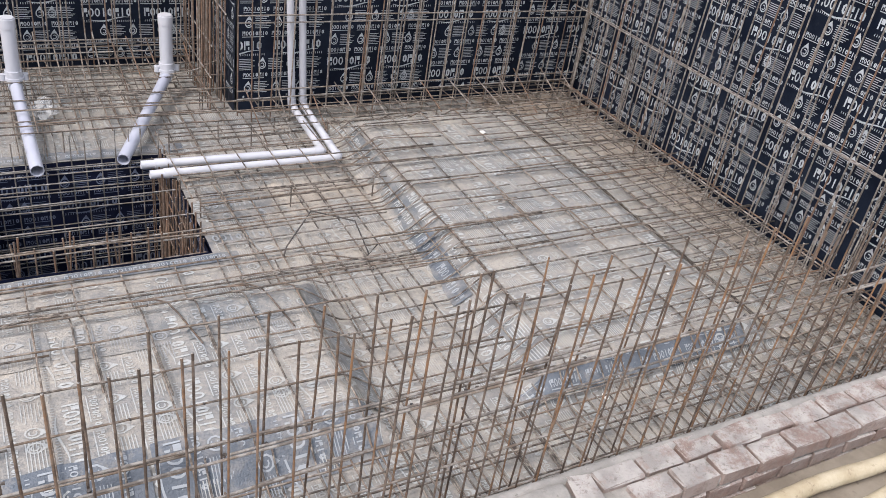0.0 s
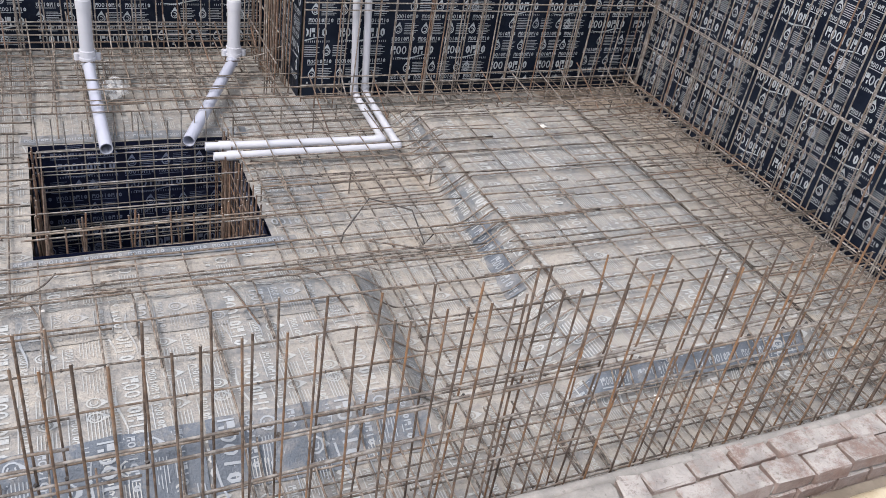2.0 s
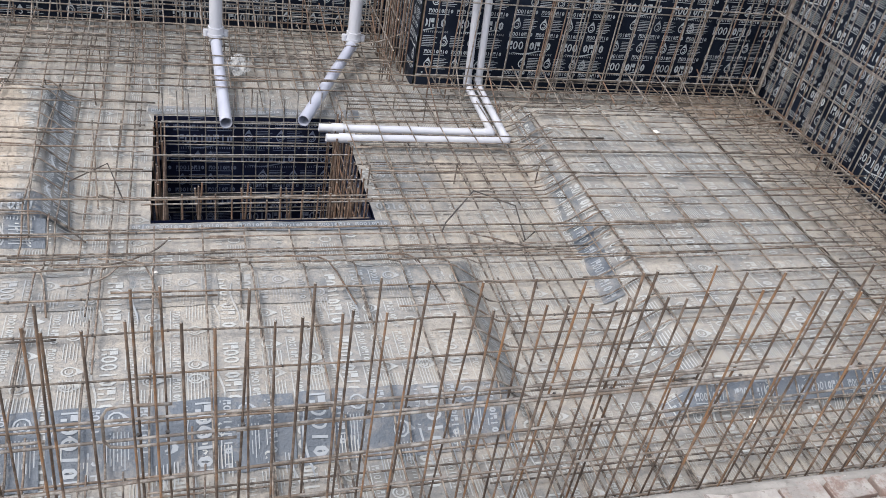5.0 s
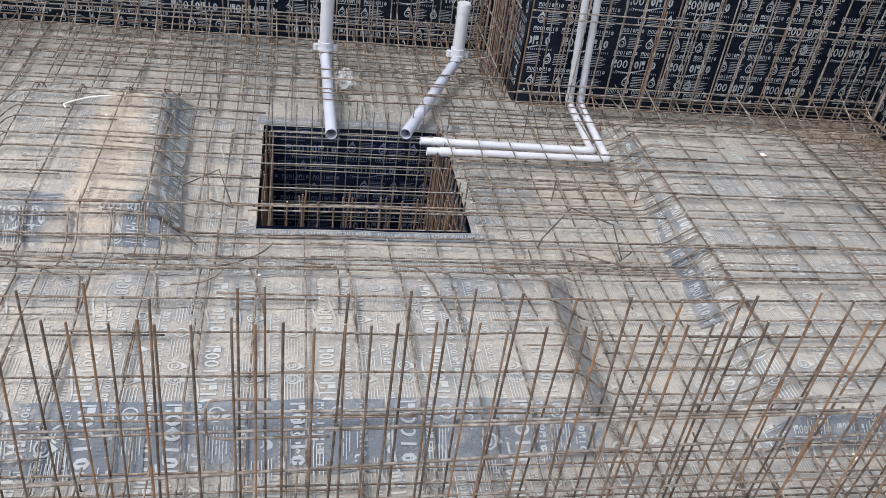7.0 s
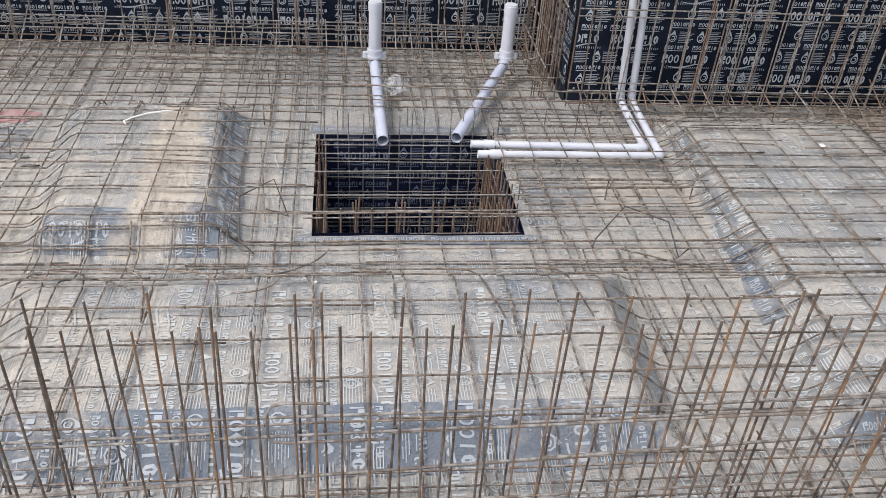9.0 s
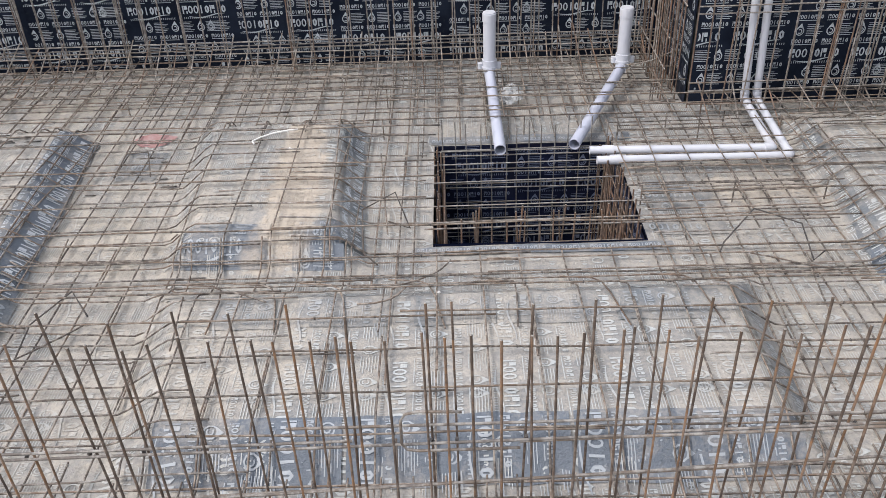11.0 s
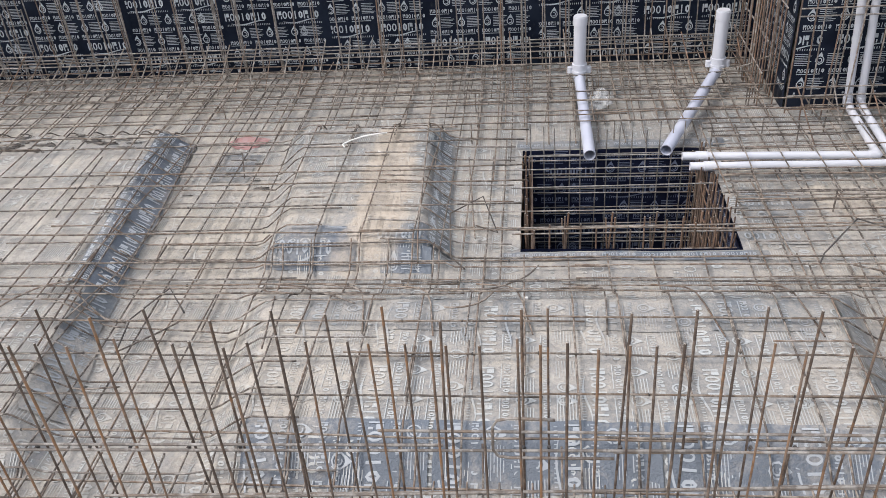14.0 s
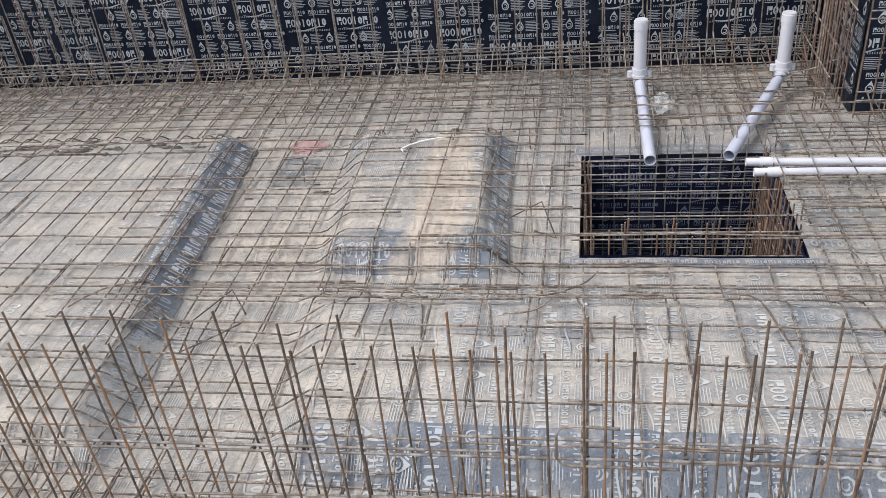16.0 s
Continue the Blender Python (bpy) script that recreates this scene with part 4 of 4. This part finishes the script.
def hollow(points, r, wall_t, sides=20):
    """An open-ended pipe with a real bore."""
    ov_, of_ = tube(points, r, sides, False)
    iv_, if_ = tube(points, r - wall_t, sides, False)
    n = len(ov_)
    faces = of_ + [tuple(i + n for i in reversed(f)) for f in if_]
    last = n - sides
    for base in (0, last):
        for k in range(sides):
            a, b = base + k, base + (k + 1) % sides
            faces.append((a, b, b + n, a + n) if base else (b, a, a + n, b + n))
    return ov_ + iv_, faces


def flat_shade(me, angle=35):
    me.set_sharp_from_angle(angle=radians(angle))
    return me


def pipe_mesh(name, vf, mat):
    return flat_shade(mesh_of(name, *vf, mat))


def waste_pipe(x, y, top, end, label):
    o = thing("waste_pipe", label, "pipe", "waste pipes into the sump")
    ez = Vector(end)
    part("riser", pipe_mesh("riser", hollow([(x, y, 0.23), (x, y, top)], 0.05, 0.004, 24), PVC), o)
    cap = joined([cyl((x, y, top - 0.07), (x, y, top - 0.004), 0.0555, 24), cyl((x, y, top - 0.004), (x, y, top + 0.006), 0.049, 24)])
    part("end_cap", pipe_mesh("end_cap", cap, PVC), o, "white push-on end cap")
    d = Vector((ez.x - x, ez.y - y, 0)).normalized()
    s = Vector((-d.y, d.x, 0))
    c = Vector((x, y, 0.0))
    part("socket", pipe_mesh("socket", joined([cyl(c + Vector((0, 0, 0.22)), c + Vector((0, 0, 0.27)), 0.06, 24),
                                               cyl(c + Vector((0, 0, 0.2)), c + Vector((0, 0, 0.22)), 0.067, 24)]), PVC), o, "white push-fit socket")
    for k in (-1, 1):
        p = c + Vector((k * 0.075, 0, 0.22))
        part("lug", pipe_mesh("lug", joined([cyl(p - Vector((0, 0, 0.025)), p + Vector((0, 0, 0.022)), 0.022, 12),
                                              cyl(p, c + Vector((k * 0.05, 0, 0.22)), 0.014, 8)]), PVC), o)
    bend = [c + Vector((0, 0, 0.205)), c + Vector((0, 0, 0.18)) + d * 0.004, c + Vector((0, 0, 0.165)) + d * 0.02, c + (Vector((0, 0, 0.158)) + d * 0.06)]
    part("bend", pipe_mesh("bend", tube(bend, 0.049, 20), PVC), o)
    part("drain", pipe_mesh("drain", hollow([c + Vector((0, 0, 0.16)) + d * 0.04, ez], 0.0415, 0.0045, 24), PVC_BLUE), o, "lilac-grey drain pipe with an open end")
    return o


waste_pipe(0.232, 6.61, 0.658, (0.25, 5.35, 0.098), "white upright waste pipe with a sloping grey drain into the sump")
waste_pipe(1.328, 6.65, 0.648, (0.778, 5.41, 0.094), "white upright waste pipe with a slanting grey drain into the sump")


def supply_pipe(head, foot, corner, end, label):
    o = thing("service_pipe", label, "pipe", "paired service pipes")
    r = 0.0285
    h, f, c, e = Vector(head), Vector(foot), Vector(corner), Vector(end)
    part("riser", pipe_mesh("riser", cyl(f + (h - f) * 0.02, h, r), PVC), o)
    part("middle_run", pipe_mesh("middle_run", cyl(f + (c - f) * 0.03, c, r), PVC), o)
    part("long_run", pipe_mesh("long_run", hollow([c, e], r, 0.004), PVC), o)
    for p, a, b in ((f, h, c), (c, f, e)):
        u, v = (a - p).normalized(), (b - p).normalized()
        part("elbow", pipe_mesh("elbow", tube([p + u * 0.062, p + u * 0.022, p + (u + v) * 0.007, p + v * 0.022, p + v * 0.062], r + 0.006, 18), PVC), o, "white elbow fitting")
    d = (c - e).normalized()
    part("coupler", pipe_mesh("coupler", cyl(e + d * 0.09, e + d * 0.17, r + 0.006), PVC), o)
    return o


supply_pipe((2.03, 6.03, 2.2), (2.175, 6.08, 0.095), (2.135, 5.27, 0.1), (0.87, 5.305, 0.1), "inner white service pipe bent along the floor")
supply_pipe((2.13, 6.04, 2.2), (2.268, 6.08, 0.095), (2.215, 5.155, 0.1), (0.9, 5.16, 0.1), "outer white service pipe bent along the floor")


# ---- bar chairs lying on the mesh ----
def chair(points, label="dark bent steel bar chair on the mesh"):
    o = thing("bar_chair", label, "bar chair", "bent bar chairs", at=(points[0][0], points[0][1], 0))
    b = rod("bent_bar", [(p[0] - points[0][0], p[1] - points[0][1], p[2]) for p in points], 0.005, BAR_DARK, o)
    return b


chair([(1.46, 4.1, 0.05), (1.5, 4.17, 0.07), (1.74, 4.42, 0.14), (1.98, 4.27, 0.12), (1.965, 3.99, 0.05), (2.06, 4.08, 0.05)])
chair([(-0.5, 4.53, 0.05), (-0.36, 4.43, 0.06), (-0.46, 4.72, 0.15), (-0.66, 4.55, 0.13), (-0.63, 4.17, 0.06), (-0.54, 4.06, 0.05)])
chair([(-2.36, 3.3, 0.05), (-2.34, 3.5, 0.12), (-2.18, 3.72, 0.17), (-2.03, 3.52, 0.15)])
chair([(-2.46, 5.2, 0.05), (-2.42, 5.42, 0.12), (-2.27, 5.44, 0.12), (-2.2, 5.2, 0.05)])


# ---- litter ----
def crumple(name, label, category, at, size, mat, seed, flat=0.4):
    bm = bmesh.new()
    bmesh.ops.create_icosphere(bm, subdivisions=3, radius=1.0)
    for v in bm.verts:
        k = 1 + 0.5 * noise.noise(v.co * 1.9 + Vector((seed, 0, 0))) + 0.25 * noise.noise(v.co * 5 + Vector((0, seed, 0)))
        v.co = Vector((v.co.x * k * size[0], v.co.y * k * size[1], max(-0.1, v.co.z * k) * size[2] * flat))
    me = bpy.data.meshes.new(name)
    bm.to_mesh(me)
    bm.free()
    me.materials.append(mat)
    ob = new(name, me)
    ob.location = at
    return tagged(ob, label, category)


crumple("plastic_bag", "crumpled clear plastic bag on the rebar", "litter", (0.37, 6.3, 0.07), (0.1, 0.11, 0.2), POLY, 3)
crumple("red_cloth", "faded red cloth scrap lying under the mesh", "litter", (-2.37, 5.85, 0.008), (0.14, 0.1, 0.02), RED, 5, 0.6)
crumple("white_stone", "small white stone chip on the membrane", "stone", (3.45, 5.22, RISE + 0.01), (0.025, 0.02, 0.03), WHITE, 8)
crumple("white_stone", "small white plaster chip near the front", "stone", (2.67, 2.47, 0.015), (0.014, 0.028, 0.02), WHITE, 9)
for k in range(16):
    px, py = rng.uniform(-4.5, 4.3), rng.uniform(2.5, 6.6)
    if SX0 - 0.1 < px < SX1 + 0.1 and SY0 - 0.1 < py < SY1 + 0.1:
        continue
    crumple("stone_chip", "small pale mortar chip on the membrane", "stone", (px, py, ground(px, py) + 0.005), (0.008, 0.009, 0.012), WHITE, k)["group"] = "scattered chips"
wire = thing("loose_cable", "loose white cable curled on the sandy bed", "cable")
rod("sleeve", [(-1.48, 5.36, RISE + 0.05), (-1.5, 5.4, RISE + 0.05), (-1.45, 5.46, RISE + 0.05), (-1.37, 5.52, RISE + 0.05), (-1.27, 5.56, RISE + 0.05), (-1.2, 5.57, RISE + 0.05)], 0.006, WHITE, wire)
wire2 = thing("tie_wire", "thin loose wire hooked over the corner mat", "wire")
rod("strand", [(1.28, 6.6, 0.19), (1.42, 6.58, 0.2), (1.55, 6.56, 0.24), (1.66, 6.54, 0.3), (1.73, 6.5, 0.34)], 0.005, BAR_WALL, wire2)


def torn(x0, y0, w, d, seed):
    n = 18
    verts = [(x0, y0, ground(x0, y0) + 0.012)]
    for k in range(n):
        a = 2 * math.pi * k / n
        q = 1 + 1.1 * noise.noise(Vector((math.cos(a) * 2.5, math.sin(a) * 2.5, seed * 3.1))) + rng.uniform(-0.25, 0.25)
        px, py = x0 + math.cos(a) * w * q, y0 + math.sin(a) * d * q
        verts.append((px, py, ground(px, py) + 0.008 + 0.004 * (k % 2)))
    faces = [(0, k + 1, (k + 1) % n + 1) for k in range(n)]
    ob = new("torn_or_shade_piece", mesh_of("torn_or_shade_piece", verts, faces, TEAR_AND_SHADE))
    md = ob.modifiers.new("thick", "SOLIDIFY")
    md.thickness = 0.003
    tagged(ob, "thin ragged dark piece: torn membrane, near the red cloth painted shade", "membrane scrap", "torn membrane scraps")


for k in range(70):
    torn(-3.2 - 0.032 * k + rng.uniform(-0.1, 0.1), 5.6 + rng.gauss(0, 0.07), rng.uniform(0.012, 0.075), rng.uniform(0.006, 0.022), k)
torn(2.22, 4.97, 0.03, 0.012, 60)
# dark pieces standing in for grey-brown shadows near the red cloth
for k in range(12):
    torn(rng.uniform(-2.6, -2.0), rng.uniform(4.95, 5.6), rng.uniform(0.012, 0.06), rng.uniform(0.004, 0.012), 90 + k)


# loose bent offcuts of bar on the mesh
for k in range(9):
    px, py, an = rng.uniform(-1.6, 2.0), rng.uniform(3.5, 4.0), rng.uniform(-0.9, 0.9)
    if k > 5:
        px, py = rng.uniform(-3.0, -2.2), rng.uniform(3.0, 4.2)
    ln, bow = rng.uniform(0.25, 0.5), rng.uniform(-0.08, 0.08)
    o = thing("loose_bar", "loose bent offcut of rebar lying on the mesh", "rebar offcut", "loose bar offcuts", at=(px, py, 0))
    pts = []
    for i in range(9):
        q = i / 8 - 0.5
        bend = bow * (1 - 4 * q * q) + (0.12 * max(0.0, q - 0.3) if k % 2 else 0.0)
        dx, dy = math.cos(an) * q * ln - math.sin(an) * bend, math.sin(an) * q * ln + math.cos(an) * bend
        pts.append((dx, dy, ground(px + dx, py + dy) + LIFT + 0.022))
    rod("bent_bar", pts, 0.005, BAR_FLOOR, o)

# ---- peeled poles outside the front wall ----
def pole(label, a, b, r, seed):
    o = thing("wooden_pole", label, "pole", "poles beside the wall", at=a)
    pts, n = [], 70
    for k in range(n + 1):
        s = k / n
        p = (Vector(b) - Vector(a)) * s
        pts.append(p + Vector((0, 0.03 * noise.noise(Vector((s * 7, seed, 0))), 0.008 * noise.noise(Vector((s * 6, seed, 4))))))
    v, f = tube(pts, r, 14)
    for i in range(len(v)):
        c = pts[i // 14]
        knot = 1 + 0.16 * max(0.0, noise.noise(Vector((c.x * 2.6, seed, 3)))) + 0.1 * noise.noise(v[i] * 11)
        v[i] = c + (v[i] - c) * knot
    part("shaft", mesh_of("shaft", v, f, BAMBOO), o)


pole("pale peeled wooden pole lying beside the brick wall", (1.2, 1.34, ZG + 0.045), (5.4, 1.31, ZG + 0.05), 0.034, 1)
pole("thinner pale wooden pole lying beside the brick wall", (1.5, 1.2, ZG + 0.035), (5.2, 1.22, ZG + 0.04), 0.026, 2)
